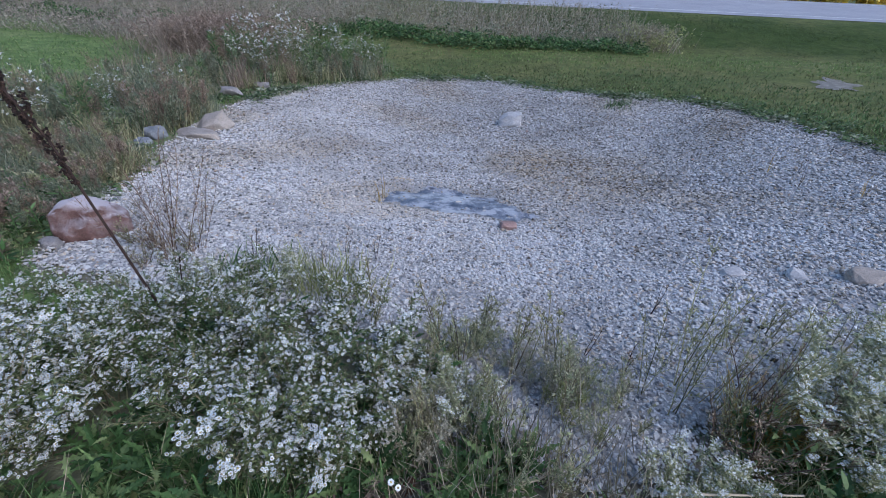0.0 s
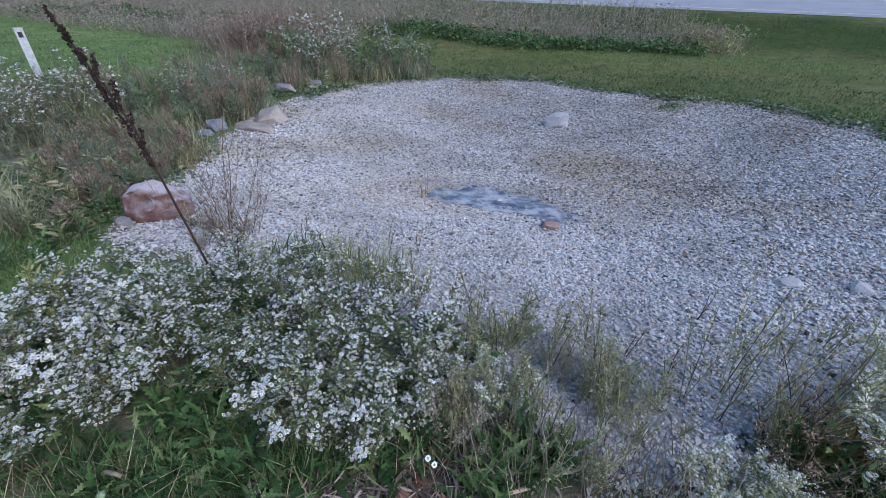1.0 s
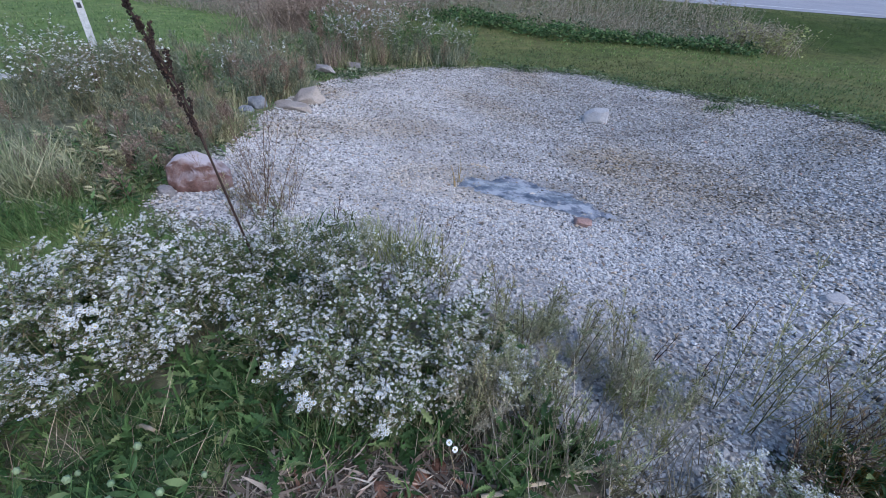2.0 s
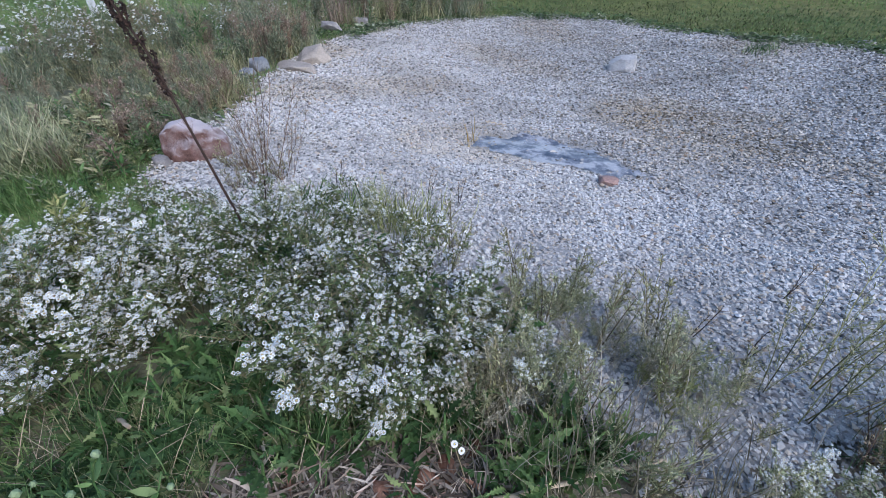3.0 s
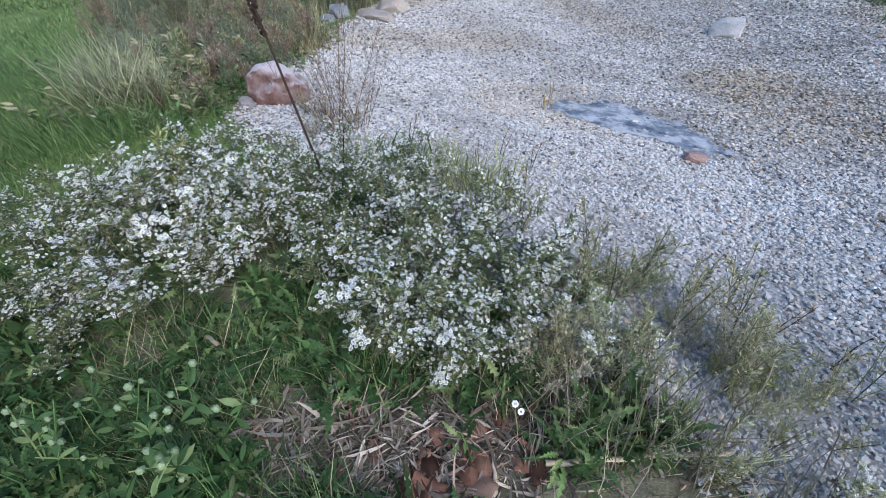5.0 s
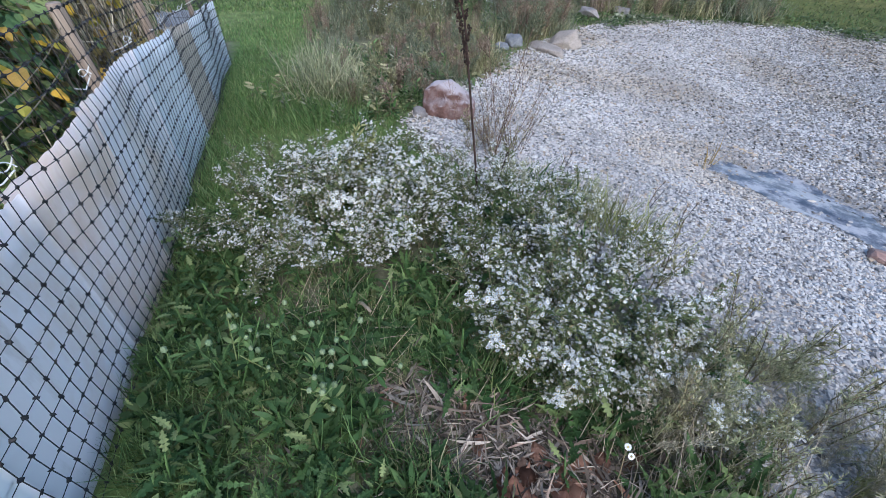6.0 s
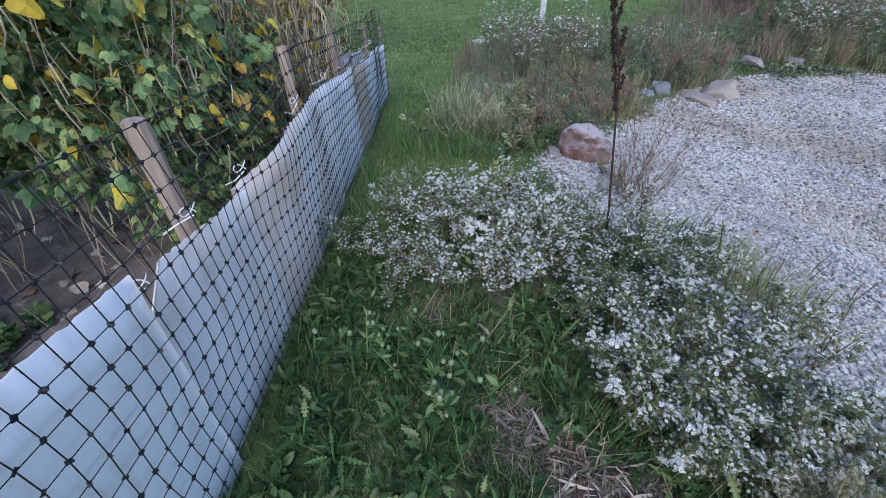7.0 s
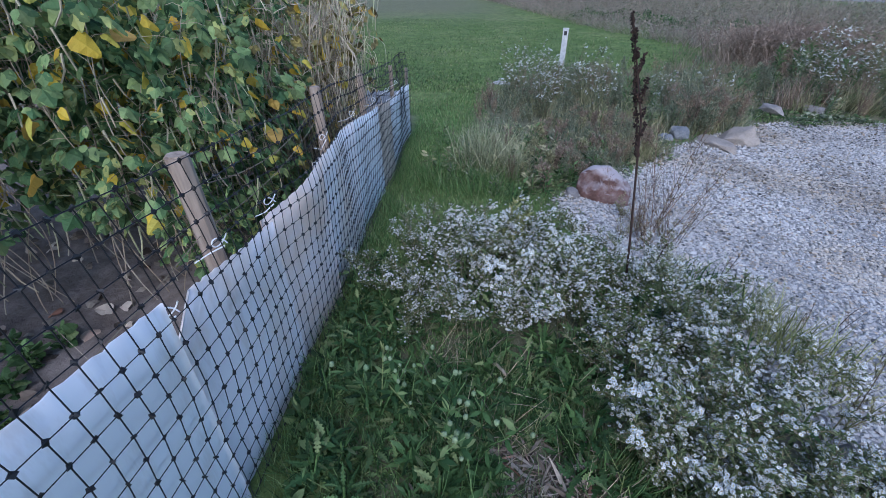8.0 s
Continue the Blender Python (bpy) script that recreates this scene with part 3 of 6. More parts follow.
def turns(n, rng):
    q = unit(rng.normal(size=(n, 4)))
    w, x, y, z = q.T
    return np.stack([1 - 2 * (y * y + z * z), 2 * (x * y - w * z), 2 * (x * z + w * y), 2 * (x * y + w * z), 1 - 2 * (x * x + z * z), 2 * (y * z - w * x), 2 * (x * z - w * y), 2 * (y * z + w * x), 1 - 2 * (x * x + y * y)], -1).reshape(-1, 3, 3)


def stones():
    rng = np.random.default_rng(11)
    n = 560000
    x, y = rng.uniform(-2.5, 7.4, n), rng.uniform(0.5, 11.5, n)
    e = inside(x, y) + 0.07 * wave(x, y, 5)
    dist = np.hypot(x - 0.1, y - 0.2)
    want = (1.0 - 0.6 * smooth(1.2, 6.5, dist)) * smooth(-0.12, 0.02, e)
    keep = rng.uniform(size=n) < want
    x, y, e, dist = x[keep], y[keep], e[keep], dist[keep]
    size = np.exp(rng.normal(math.log(0.0188), 0.27, len(x))) * (1.0 + 0.45 * smooth(1.3, 7.0, dist))
    size = np.clip(size, 0.010, 0.05)
    z = land(x, y) + 0.008 + size * rng.uniform(0.05, 0.48, len(x))
    z = z - 0.0065 * smooth(-0.03, 0.08, inside(x, y, PUDDLE) + 0.05 * wave(x, y, 9))
    near = (x > 0.9) & (x < 1.75) & (y > 1.35) & (y < 2.3)
    pick = np.flatnonzero(near)[:300]
    rest = np.ones(len(x), bool)
    rest[pick] = False
    kind = rng.integers(0, len(CHIPS), len(x))
    flat = turns(len(x), rng)
    flat[:, 2, :] *= 0.66
    bag = Bag()
    wets, dirts, silts = [], [], []
    silt = 0.55 * smooth(1.0, 0.3, np.hypot((x - 3.3) / 2.0, (y - 5.3) / 1.7) + 0.2 * wave(x, y, 2.1, 0.7)) + 0.4 * smooth(0.2, 0.7, wave(x, y, 1.7, 2.0)) * smooth(2.5, 4.0, y)
    share = 0.02 + 0.18 * smooth(3.6, 7.0, y) + 0.22 * smooth(1.0, 4.4, x + 0.35 * (y - 4) + 0.7 * wave(x, y, 1.3)) + 0.09 * wave(x, y, 2.4, 1.5) * smooth(2.0, 3.5, np.hypot(x, y))
    share = share + 0.30 * smooth(1.0, 0.2, np.hypot((x - 4.0) / 0.9, (y - 4.8) / 0.5)) + 0.12 * smooth(1.0, 0.3, np.hypot((x - 3.0) / 1.6, (y - 5.4) / 1.3))
    dirt = np.where(rng.uniform(size=len(x)) < share, rng.uniform(0.6, 1.0, len(x)), rng.uniform(0.0, 0.25, len(x)))
    wet = smooth(-0.12, 0.0, inside(x, y, PUDDLE)) * 0.45
    for k, (tv, tf) in enumerate(CHIPS):
        sel = np.flatnonzero(rest & (kind == k))
        bag.spread(tv, tf, np.stack([x, y, z], -1)[sel], flat[sel] * size[sel, None, None])
        wets.append(np.repeat(wet[sel], len(tv)))
        dirts.append(np.repeat(dirt[sel], len(tv)))
        silts.append(np.repeat(silt[sel], len(tv)))
    me = bag.mesh("loose_gravel", M_PEBBLE)
    for aname, vals in (("wet", wets), ("dirt", dirts), ("silt", silts)):
        a = me.attributes.new(aname, "FLOAT", "POINT")
        a.data.foreach_set("value", np.clip(np.concatenate(vals), 0, 1).astype(np.float32))
    part("loose_gravel", me, gravel_bed, "pale grey and white crushed stones", "stuff")
    single = [mesh_of("stone", tv, tf, M_STONE) for tv, tf in CHIPS]
    for i in pick:
        ob = part("stone", single[kind[i]], gravel_bed)
        ob.matrix_basis = Matrix.Translation((x[i], y[i], z[i])) @ Matrix(flat[i].tolist()).to_4x4() @ Matrix.Scale(size[i], 4)


def puddle():
    """A flat sheet of silty water with a ragged rim; stones stand through it."""
    xs, ys = np.arange(0.1, 2.4, 0.03), np.arange(3.6, 5.3, 0.03)
    gx, gy = np.meshgrid(xs, ys)
    x, y = gx.ravel(), gy.ravel()
    e = inside(x, y, PUDDLE) + 0.07 * wave(x, y, 9) + 0.04 * wave(x, y, 21, 1)
    keep = e > 0.02
    nx = len(xs)
    i = (np.arange(len(ys) - 1)[:, None] * nx + np.arange(nx - 1)[None]).ravel()
    q = np.stack([i, i + 1, i + nx + 1, i + nx], -1)
    q = q[keep[q].all(1)]
    used = np.unique(q)
    back = np.zeros(len(x), int)
    back[used] = np.arange(len(used))
    z = land(x, y) + 0.021 + 0.003 * smooth(0, 0.15, e)
    me = mesh_of("puddle", np.stack([x, y, z], -1)[used], back[q], M_WATER, None, True)
    tagged(new("puddle", me), "shallow puddle of pale silty water on the stones", "puddle", "", "structure")


puddle()

# -- rocks --
def rock(label, x, y, size, mat, turn=0.0, seed=1, sink=0.2, shape=None, count=15, group="rocks round the bed", name="rock"):
    """A broken stone: the hull of a few points with worn edges and an uneven skin. shape: points in units of its half sizes."""
    rng = np.random.default_rng(seed)
    bm = bmesh.new()
    pts = np.array(shape, float) if shape else any_dirs(count, rng, -0.75, 0.8) * rng.uniform(0.82, 1.05, (count, 1)) * [1, 1, 1.05]
    for p in pts:
        bm.verts.new(p)
    r = bmesh.ops.convex_hull(bm, input=bm.verts)
    bmesh.ops.delete(bm, geom=[g for g in r["geom_interior"] if isinstance(g, bmesh.types.BMVert)], context="VERTS")
    bmesh.ops.dissolve_limit(bm, angle_limit=0.2, verts=bm.verts, edges=bm.edges)
    bmesh.ops.bevel(bm, geom=bm.edges[:], offset=0.09, segments=2, profile=0.55, affect="EDGES", clamp_overlap=True)
    bmesh.ops.triangulate(bm, faces=bm.faces)
    for _ in range(2):
        bmesh.ops.subdivide_edges(bm, edges=[e for e in bm.edges if e.calc_length() > 0.16], cuts=1, use_grid_fill=True)
        bmesh.ops.triangulate(bm, faces=[f for f in bm.faces if len(f.verts) > 3])
    off = Vector((seed * 3.1, seed * 1.7, 0))
    bm.normal_update()
    for v in bm.verts:
        p = v.co.copy()
        v.co += v.normal * (0.07 * noise.noise(p * 1.9 + off) + 0.05 * noise.noise(p * 5 + off) + 0.025 * noise.noise(p * 11 + off))
    for v in bm.verts:
        v.co = (v.co.x * size[0] / 2, v.co.y * size[1] / 2, v.co.z * size[2] / 2)
    low = min(v.co.z for v in bm.verts)
    for v in bm.verts:
        v.co.z -= low + sink * size[2]
    ob = new(name, bm_mesh(name, bm, mat, True))
    ob.matrix_basis = pose(x, y, land1(x, y), 0, 0, turn)
    return tagged(ob, label, "rock", group)


BOULDER = [(-0.95, -0.5, -1), (-0.9, 0.7, -1), (1, -0.5, -1), (0.95, 0.6, -1), (-1.0, -0.4, -0.2), (-0.9, -0.1, 0.45), (-0.62, 0.25, 0.9), (-0.3, -0.2, 0.98), (0.05, 0.4, 0.95), (0.2, -0.3, 0.72), (0.55, -0.25, 0.42), (0.6, 0.4, 0.5), (0.95, -0.2, -0.25), (0.9, 0.4, -0.05), (-0.9, 0.6, 0.2), (0.1, -0.95, -0.7), (-0.6, -0.85, -0.35), (0.0, -0.8, 0.1), (0.55, -0.75, -0.2), (-0.2, 0.85, 0.5)]
rock("large pink granite boulder with sky light painted on its top", -1.88, 3.5, (0.50, 0.36, 0.37), M_PINK, 20, 38, 0.2, BOULDER)
rock("small rounded pinkish stone beside the boulder", -2.06, 3.27, (0.17, 0.14, 0.13), M_GREY, 0, 5, 0.25, None, 24)
rock("tan sandstone block at the edge of the bed", -1.9, 6.88, (0.62, 0.46, 0.50), M_TAN, 30, 29, 0.22, None, 13)
rock("flat tan slab lying on the pale stones", -1.98, 6.44, (0.78, 0.46, 0.22), M_TAN, -25, 7, 0.2, None, 12)
rock("blue-grey fieldstone half hidden by weeds", -2.5, 6.02, (0.24, 0.2, 0.2), M_BLUE, 40, 8, 0.15, None, 22)
rock("blue-grey rounded fieldstone at the edge of the bed", -2.46, 6.34, (0.32, 0.26, 0.27), M_BLUE, 0, 9, 0.15, None, 22)
rock("grey fieldstone among the weeds", -2.25, 9.55, (0.55, 0.4, 0.42), M_GREY, 0, 10, 0.2)
rock("brownish fieldstone half buried in weeds", -1.8, 10.25, (0.46, 0.3, 0.3), M_GREY, 0, 12, 0.25)
BLOCK = [(-1, -0.5, -1), (-0.9, 0.7, -1), (1, -0.8, -1), (0.95, 0.8, -1), (-1, -0.2, -0.1), (-0.8, 0.6, 0.3), (-0.25, -0.5, 0.55), (-0.1, 0.6, 0.85), (0.5, -0.75, 0.75), (0.6, 0.6, 1), (0.95, -0.7, 0.8), (1, 0.3, 0.9), (0.1, -1, -0.4), (0.85, -0.95, -0.3)]
rock("white limestone rock standing on the stones", 3.0, 7.85, (0.43, 0.32, 0.27), M_WHITE_ROCK, -10, 47, 0.12, BLOCK)
rock("rounded pink stone beside the puddle", 1.6, 3.74, (0.24, 0.17, 0.17), M_ROSE, -20, 14, 0.15, None, 26)
rock("low grey rock behind the wispy weeds", 0.37, 1.86, (0.36, 0.26, 0.28), M_GREY, 15, 15, 0.2)
rock("pale flat stone lying on the gravel", 2.95, 2.36, (0.24, 0.16, 0.13), M_WHITE_ROCK, 10, 16, 0.25, None, 20)
rock("pale grey stone lying on the gravel", 3.36, 2.2, (0.26, 0.18, 0.16), M_WHITE_ROCK, 40, 17, 0.3, None, 20)
rock("tan grey stone beside the weeds at the edge", 3.75, 2.05, (0.34, 0.24, 0.22), M_TAN, 0, 18, 0.2, None, 20)
rock("pale stone at the lawn's edge", 7.25, 8.35, (0.34, 0.24, 0.16), M_GREY, 0, 19, 0.3)
rock("flat pale stone at the lawn's edge", 4.15, 10.2, (0.7, 0.3, 0.12), M_GREY, -20, 20, 0.35)
rock("flat pale stone set in the lawn", -7.1, 7.6, (0.6, 0.45, 0.14), M_WHITE_ROCK, 20, 22, 0.3)
rock("small tan stone beside the puddle's end", 2.2, 4.0, (0.16, 0.08, 0.05), M_TAN, 10, 23, 0.2)


def dirt_patch():
    """A worn bare spot in the lawn."""
    bm = bmesh.new()
    ring = []
    for i in range(40):
        q = 2 * math.pi * i / 40
        k = 0.55 + 0.16 * math.sin(2 * q) + 0.12 * math.sin(5 * q + 1) + 0.1 * math.sin(9 * q + 2)
        x, y = 12.2 + k * (1.1 * math.cos(q) + 0.65 * math.sin(q)), 9.5 + k * (1.45 * math.cos(q) - 0.5 * math.sin(q))
        ring.append(bm.verts.new((x, y, land1(x, y) + 0.012)))
    bm.faces.new(ring)
    bmesh.ops.triangulate(bm, faces=bm.faces)
    tagged(new("dirt_patch", bm_mesh("dirt_patch", bm, M_BARE)), "bare pale dirt patch worn into the lawn", "dirt", "", "structure")


dirt_patch()

# -- plants --
def plant(name, label, category, group, pieces):
    """A plant with its base at the origin. pieces: (name, bag, material, kind)."""
    root = tagged(new(name), label, category, group)
    for pname, bag, mat, kind in pieces:
        if bag.v:
            part(pname, bag.mesh(pname, mat), root, "", kind)
    return root


def scatter(protos, spots, rng, size=(0.85, 1.2), lean=6, sink=0.01):
    """Each prototype stands on its first spot, and copies on the others. spots: (x, y) or (x, y, size)."""
    used = set()
    for i, spot in enumerate(spots):
        p = protos[i % len(protos)]
        k = (spot[2] if len(spot) > 2 else 1.0) * rng.uniform(*size)
        m = pose(spot[0], spot[1], land1(spot[0], spot[1]) - sink, rng.normal(0, lean), rng.normal(0, lean), rng.uniform(0, 360))
        if p.name in used:
            ob = copy_thing(p, m)
        else:
            used.add(p.name)
            p.matrix_basis = m
            ob = p
        ob.scale = (k, k, k)


def arc(start, d, length, sag, n, rng, wobble=0.06):
    """A stem's line: it sets out along d and bends over by sag."""
    d = unit(np.asarray(d, float))
    t = np.linspace(0, 1, n)[:, None]
    p = np.asarray(start) + d * length * t
    p[:, 2] -= (sag * length * t**2)[:, 0]
    side = unit(np.cross(d, [0, 0, 1.0]) + 1e-6)
    return p + side * (np.sin(t * rng.uniform(2, 5) + rng.uniform(0, 6)) * wobble * length) * t


def aster(seed, h=0.5, reach=0.34, flowers=1.0, stems=10, name="aster_plant", label="bushy white aster in full bloom", group="asters in the flower bed", petal=0.0067, leaf_mat=None):
    rng = np.random.default_rng(seed)
    stem, leaf, ray, eye = Bag(), Bag(), Bag(), Bag()
    lp, ld, fp, fd = [], [], [], []
    for s in range(stems):
        q = rng.uniform(0, 2 * math.pi)
        out = rng.uniform(0.15, 1.0) * reach
        top = h * rng.uniform(0.75, 1.1)
        d = np.array([math.cos(q) * out, math.sin(q) * out, top])
        line = arc((rng.normal(0, 0.04), rng.normal(0, 0.04), 0), d, np.linalg.norm(d) * 1.1, 0.12, 8, rng)
        stem.tube(line, 0.0028, 0.0012, 3)
        for b in range(13):
            t = rng.uniform(0.3, 1.0)
            i = min(6, int(t * 7))
            at = line[i] + (line[i + 1] - line[i]) * (t * 7 - i)
            bd = unit(any_dirs(1, rng, 0.0, 0.9)[0] + 0.5 * unit(d))
            bl = h * rng.uniform(0.14, 0.34) * (1.25 - 0.6 * t)
            tw = arc(at, bd, bl, 0.15, 3, rng)
            stem.tube(tw, 0.0013, 0.0007, 3)
            m = rng.integers(18, 28)
            tt = rng.uniform(0.1, 1, m)
            pts = tw[0] + (tw[-1] - tw[0]) * tt[:, None]
            lp += list(pts)
            ld += list(unit(any_dirs(m, rng, -0.3, 0.7) + bd * 0.6))
            k = rng.poisson(4.0 * flowers * rng.gamma(0.9, 1.1))
            for _ in range(k):
                tq = rng.uniform(0.45, 1.05)
                fp.append(tw[0] + (tw[-1] - tw[0]) * tq + rng.normal(0, 0.012, 3) + [0, 0, 0.012])
                fd.append(unit(any_dirs(1, rng, 0.1, 1.0)[0] + [0, 0, 0.9]))
        m = 30
        tt = rng.uniform(0.1, 0.85, m)
        lp += list(line[(tt * 7).astype(int)])
        ld += list(any_dirs(m, rng, -0.2, 0.6))
    lp, ld = np.array(lp), np.array(ld)
    leaf.spread(*TINY_T, lp, frames_along(ld, rng.uniform(0.012, 0.034, len(lp)), rng, 0.6, 1.5))
    if fp:
        fp, fd = np.array(fp), unit(np.array(fd))
        side = unit(np.cross(fd, rng.normal(size=fd.shape)))
        fr = np.stack([side, np.cross(fd, side), fd], -1) * (petal * rng.uniform(0.65, 1.25, len(fp)))[:, None, None]
        ray.spread(*DAISY_T, fp, fr)
        eye.spread(*EYE_T, fp, fr * 1.05)
    return plant(name, label, "flower", group, [("stem", stem, leaf_mat or M_ASTERSTEM, "stuff"), ("foliage", leaf, leaf_mat or M_ASTER, "stuff"), ("ray_petal", ray, M_PETAL, "stuff"), ("flower_centre", eye, M_EYE, "stuff")])


def wisp(seed, h=0.5, mat=None, label="wispy olive weed with thin branches", group="wispy weeds", leafy_n=9, name="weed", lean=(0, 0), stem_mat=None, leaf_len=0.022, branches=12, stems=4, spread=0.25, thick=1.0):
    """A thin weed: upright stems, fine side twigs, small narrow leaves."""
    rng = np.random.default_rng(seed)
    stem, leaf = Bag(), Bag()
    lp, ld = [], []
    for s in range(stems):
        q = rng.uniform(0, 2 * math.pi)
        d = np.array([math.cos(q) * spread * rng.uniform(0.2, 1) + lean[0], math.sin(q) * spread * rng.uniform(0.2, 1) + lean[1], 1.0])
        ln = h * rng.uniform(0.7, 1.08)
        line = arc((rng.normal(0, 0.02), rng.normal(0, 0.02), 0), d, ln, 0.05, 9, rng, 0.04)
        stem.tube(line, 0.0032 * thick, 0.0012 * thick, 3)
        for b in range(branches):
            t = rng.uniform(0.2, 0.98)
            at = line[int(t * 8)]
            bd = unit(any_dirs(1, rng, 0.1, 0.9)[0] + unit(d) * 0.9)
            bl = h * rng.uniform(0.12, 0.3) * (1.2 - 0.8 * t)
            tw = arc(at, bd, bl, 0.05, 3, rng)
            stem.tube(tw, 0.0012 * thick, 0.0006 * thick, 3)
            tt = rng.uniform(0.1, 1.05, leafy_n)
            lp += list(tw[0] + (tw[-1] - tw[0]) * tt[:, None])
            ld += list(unit(any_dirs(leafy_n, rng, -0.3, 0.8) + bd))
    lp, ld = np.array(lp), np.array(ld)
    leaf.spread(*TINY_T, lp, frames_along(ld, rng.uniform(0.6, 1.5, len(lp)) * leaf_len, rng, 0.6, 1.6))
    pieces = [("stem", stem, stem_mat or M_ASTERSTEM, "stuff"), ("foliage", leaf, mat or M_OLIVE, "stuff")]
    return plant(name, label, "weed", group, pieces)


def tuft(seed, h=0.3, n=120, spread=0.35, mat=None, name="grass_tuft", label="green grass tuft", group="grass tufts", wide=0.35, foot=0.05):
    """A clump of long blades that bend outward."""
    rng = np.random.default_rng(seed)
    bag = Bag()
    q = rng.uniform(0, 2 * math.pi, n)
    d = np.stack([np.cos(q) * spread * rng.uniform(0.1, 1, n), np.sin(q) * spread * rng.uniform(0.1, 1, n), np.ones(n)], -1)
    at = np.stack([rng.normal(0, foot, n), rng.normal(0, foot, n), np.zeros(n)], -1)
    bag.spread(*GRASS_T, at, frames_along(d, h * rng.uniform(0.5, 1.1, n), rng, 1.0, wide))
    return plant(name, label, "grass", group, [("foliage", bag, mat or M_GRASS, "stuff")])


LEAF_MESH = {}


def single_leaves(root, t, mat, places, frames, name="leaf"):
    """Each leaf an object of its own on one shared mesh."""
    key = (id(t[0]), mat.name)
    if key not in LEAF_MESH:
        LEAF_MESH[key] = mesh_of(name, t[0], t[1], mat)
    for p, f in zip(places, frames):
        ob = part(name, LEAF_MESH[key], root.children[0])
        ob.matrix_basis = Matrix.Translation(p.tolist()) @ Matrix(f.tolist()).to_4x4()


def rosette(seed, n=12, size=0.16, t=None, mat=None, label="broad-leaved green weed with toothed leaves", group="broad-leaved weeds", rise=0.5, tall=0.0, single=False, name="broadleaf_weed"):
    """Broad leaves from one root, or up a short stem."""
    rng = np.random.default_rng(seed)
    bag, stem = Bag(), Bag()
    q = np.arange(n) * 2.4 + rng.uniform(0, 6)
    d = np.stack([np.cos(q), np.sin(q), rng.uniform(rise * 0.3, rise * 1.6, n)], -1)
    at = np.stack([np.zeros(n), np.zeros(n), tall * np.linspace(0, 1, n)], -1) + d * [0.02, 0.02, 0]
    d = d + rng.normal(0, 0.25, d.shape)
    fr = frames_along(d, size * rng.uniform(0.45, 1.2, n), rng, 0.5)
    stem.tube([(0, 0, -0.01), (0.005, 0, tall * 0.5 + 0.01), (0, 0.004, tall + 0.02)], 0.005, 0.003, 4)
    if not single:
        bag.spread(*(t or LOBED_T), at, fr)
    root = plant(name, label, "weed", group, [("stem", stem, M_GREEN, ""), ("foliage", bag, mat or M_GREEN, "stuff")])
    if single:
        single_leaves(root, t or LOBED_T, M_GREEN_ONE, at, fr)
    return root


def budded(seed, h=0.34):
    """A green weed with pale round seed heads on forked stalks."""
    rng = np.random.default_rng(seed)
    stem, leaf, bud = Bag(), Bag(), Bag()
    ico = bmesh.new()
    bmesh.ops.create_icosphere(ico, subdivisions=1, radius=1)
    iv, jf = np.array([v.co[:] for v in ico.verts]), np.array([[q.index for q in f.verts] for f in ico.faces])
    ico.free()
    for s in range(4):
        q = rng.uniform(0, 6.28)
        d = np.array([0.45 * math.cos(q), 0.45 * math.sin(q), 1])
        line = arc((0, 0, 0), d, h * rng.uniform(0.8, 1.1), 0.1, 6, rng)
        stem.tube(line, 0.003, 0.002, 4)
        for b in range(2):
            tw = arc(line[3 + b % 3], unit(any_dirs(1, rng, 0.3, 0.9)[0] + [0, 0, 0.4]), h * rng.uniform(0.15, 0.35), 0.05, 4, rng)
            stem.tube(tw, 0.0018, 0.0012, 3)
            bud.spread(iv, jf, [tw[-1]], (np.diag([0.0095, 0.009, 0.0125]) * rng.uniform(0.8, 1.25))[None])
        m = 14
        leaf.spread(*LEAF_T, line[rng.integers(0, 5, m)], frames_along(any_dirs(m, rng, 0, 0.6), rng.uniform(0.035, 0.062, m), rng, 0.5, 1.3))
    return plant("budded_weed", "green weed with pale round seed heads", "weed", "budded weeds", [("stem", stem, M_GREEN, "stuff"), ("foliage", leaf, M_GREEN, "stuff"), ("seed_head", bud, M_PALEBUD, "stuff")])


R = np.random.default_rng(21)
# the two big flowering clumps and the gap of leaves between them
clump_a = [(-1.75, 1.75), (-1.5, 1.45), (-1.5, 2.05, 0.8), (-1.2, 1.45), (-1.15, 1.85), (-1.2, 2.15, 0.8), (-0.9, 1.6), (-0.88, 1.95, 0.85), (-1.25, 1.15, 0.85), (-1.05, 1.42, 0.8), (-1.35, 1.75, 0.95), (-1.65, 2.15, 0.75), (-1.55, 1.9, 0.9), (-0.8, 2.15, 0.8)]
clump_b = [(-0.3, 1.26), (-0.2, 1.45), (-0.05, 1.65), (-0.4, 1.8), (0.15, 1.4, 0.9), (0.08, 1.24, 0.8), (0.0, 1.95, 0.9), (-0.55, 2.05, 0.9), (0.28, 1.6, 0.85), (-0.12, 1.28), (-0.14, 1.14, 0.7), (0.12, 1.16, 0.65), (-0.3, 1.95, 0.9)]
sparse = [(-1.95, 1.35, 0.9), (-1.9, 1.0, 0.75), (-2.1, 1.65, 0.8), (-1.6, 1.15, 0.85), (-1.45, 0.95, 0.75), (-1.7, 1.35, 0.85)]
scatter([aster(100 + i, 0.42 + 0.03 * (i % 3), 0.30, 1.95, petal=0.0074) for i in range(6)], clump_a, R, (0.9, 1.15))
scatter([aster(120 + i, 0.40 + 0.03 * (i % 3), 0.28, 1.45, petal=0.0072) for i in range(5)], clump_b, R, (0.9, 1.12))
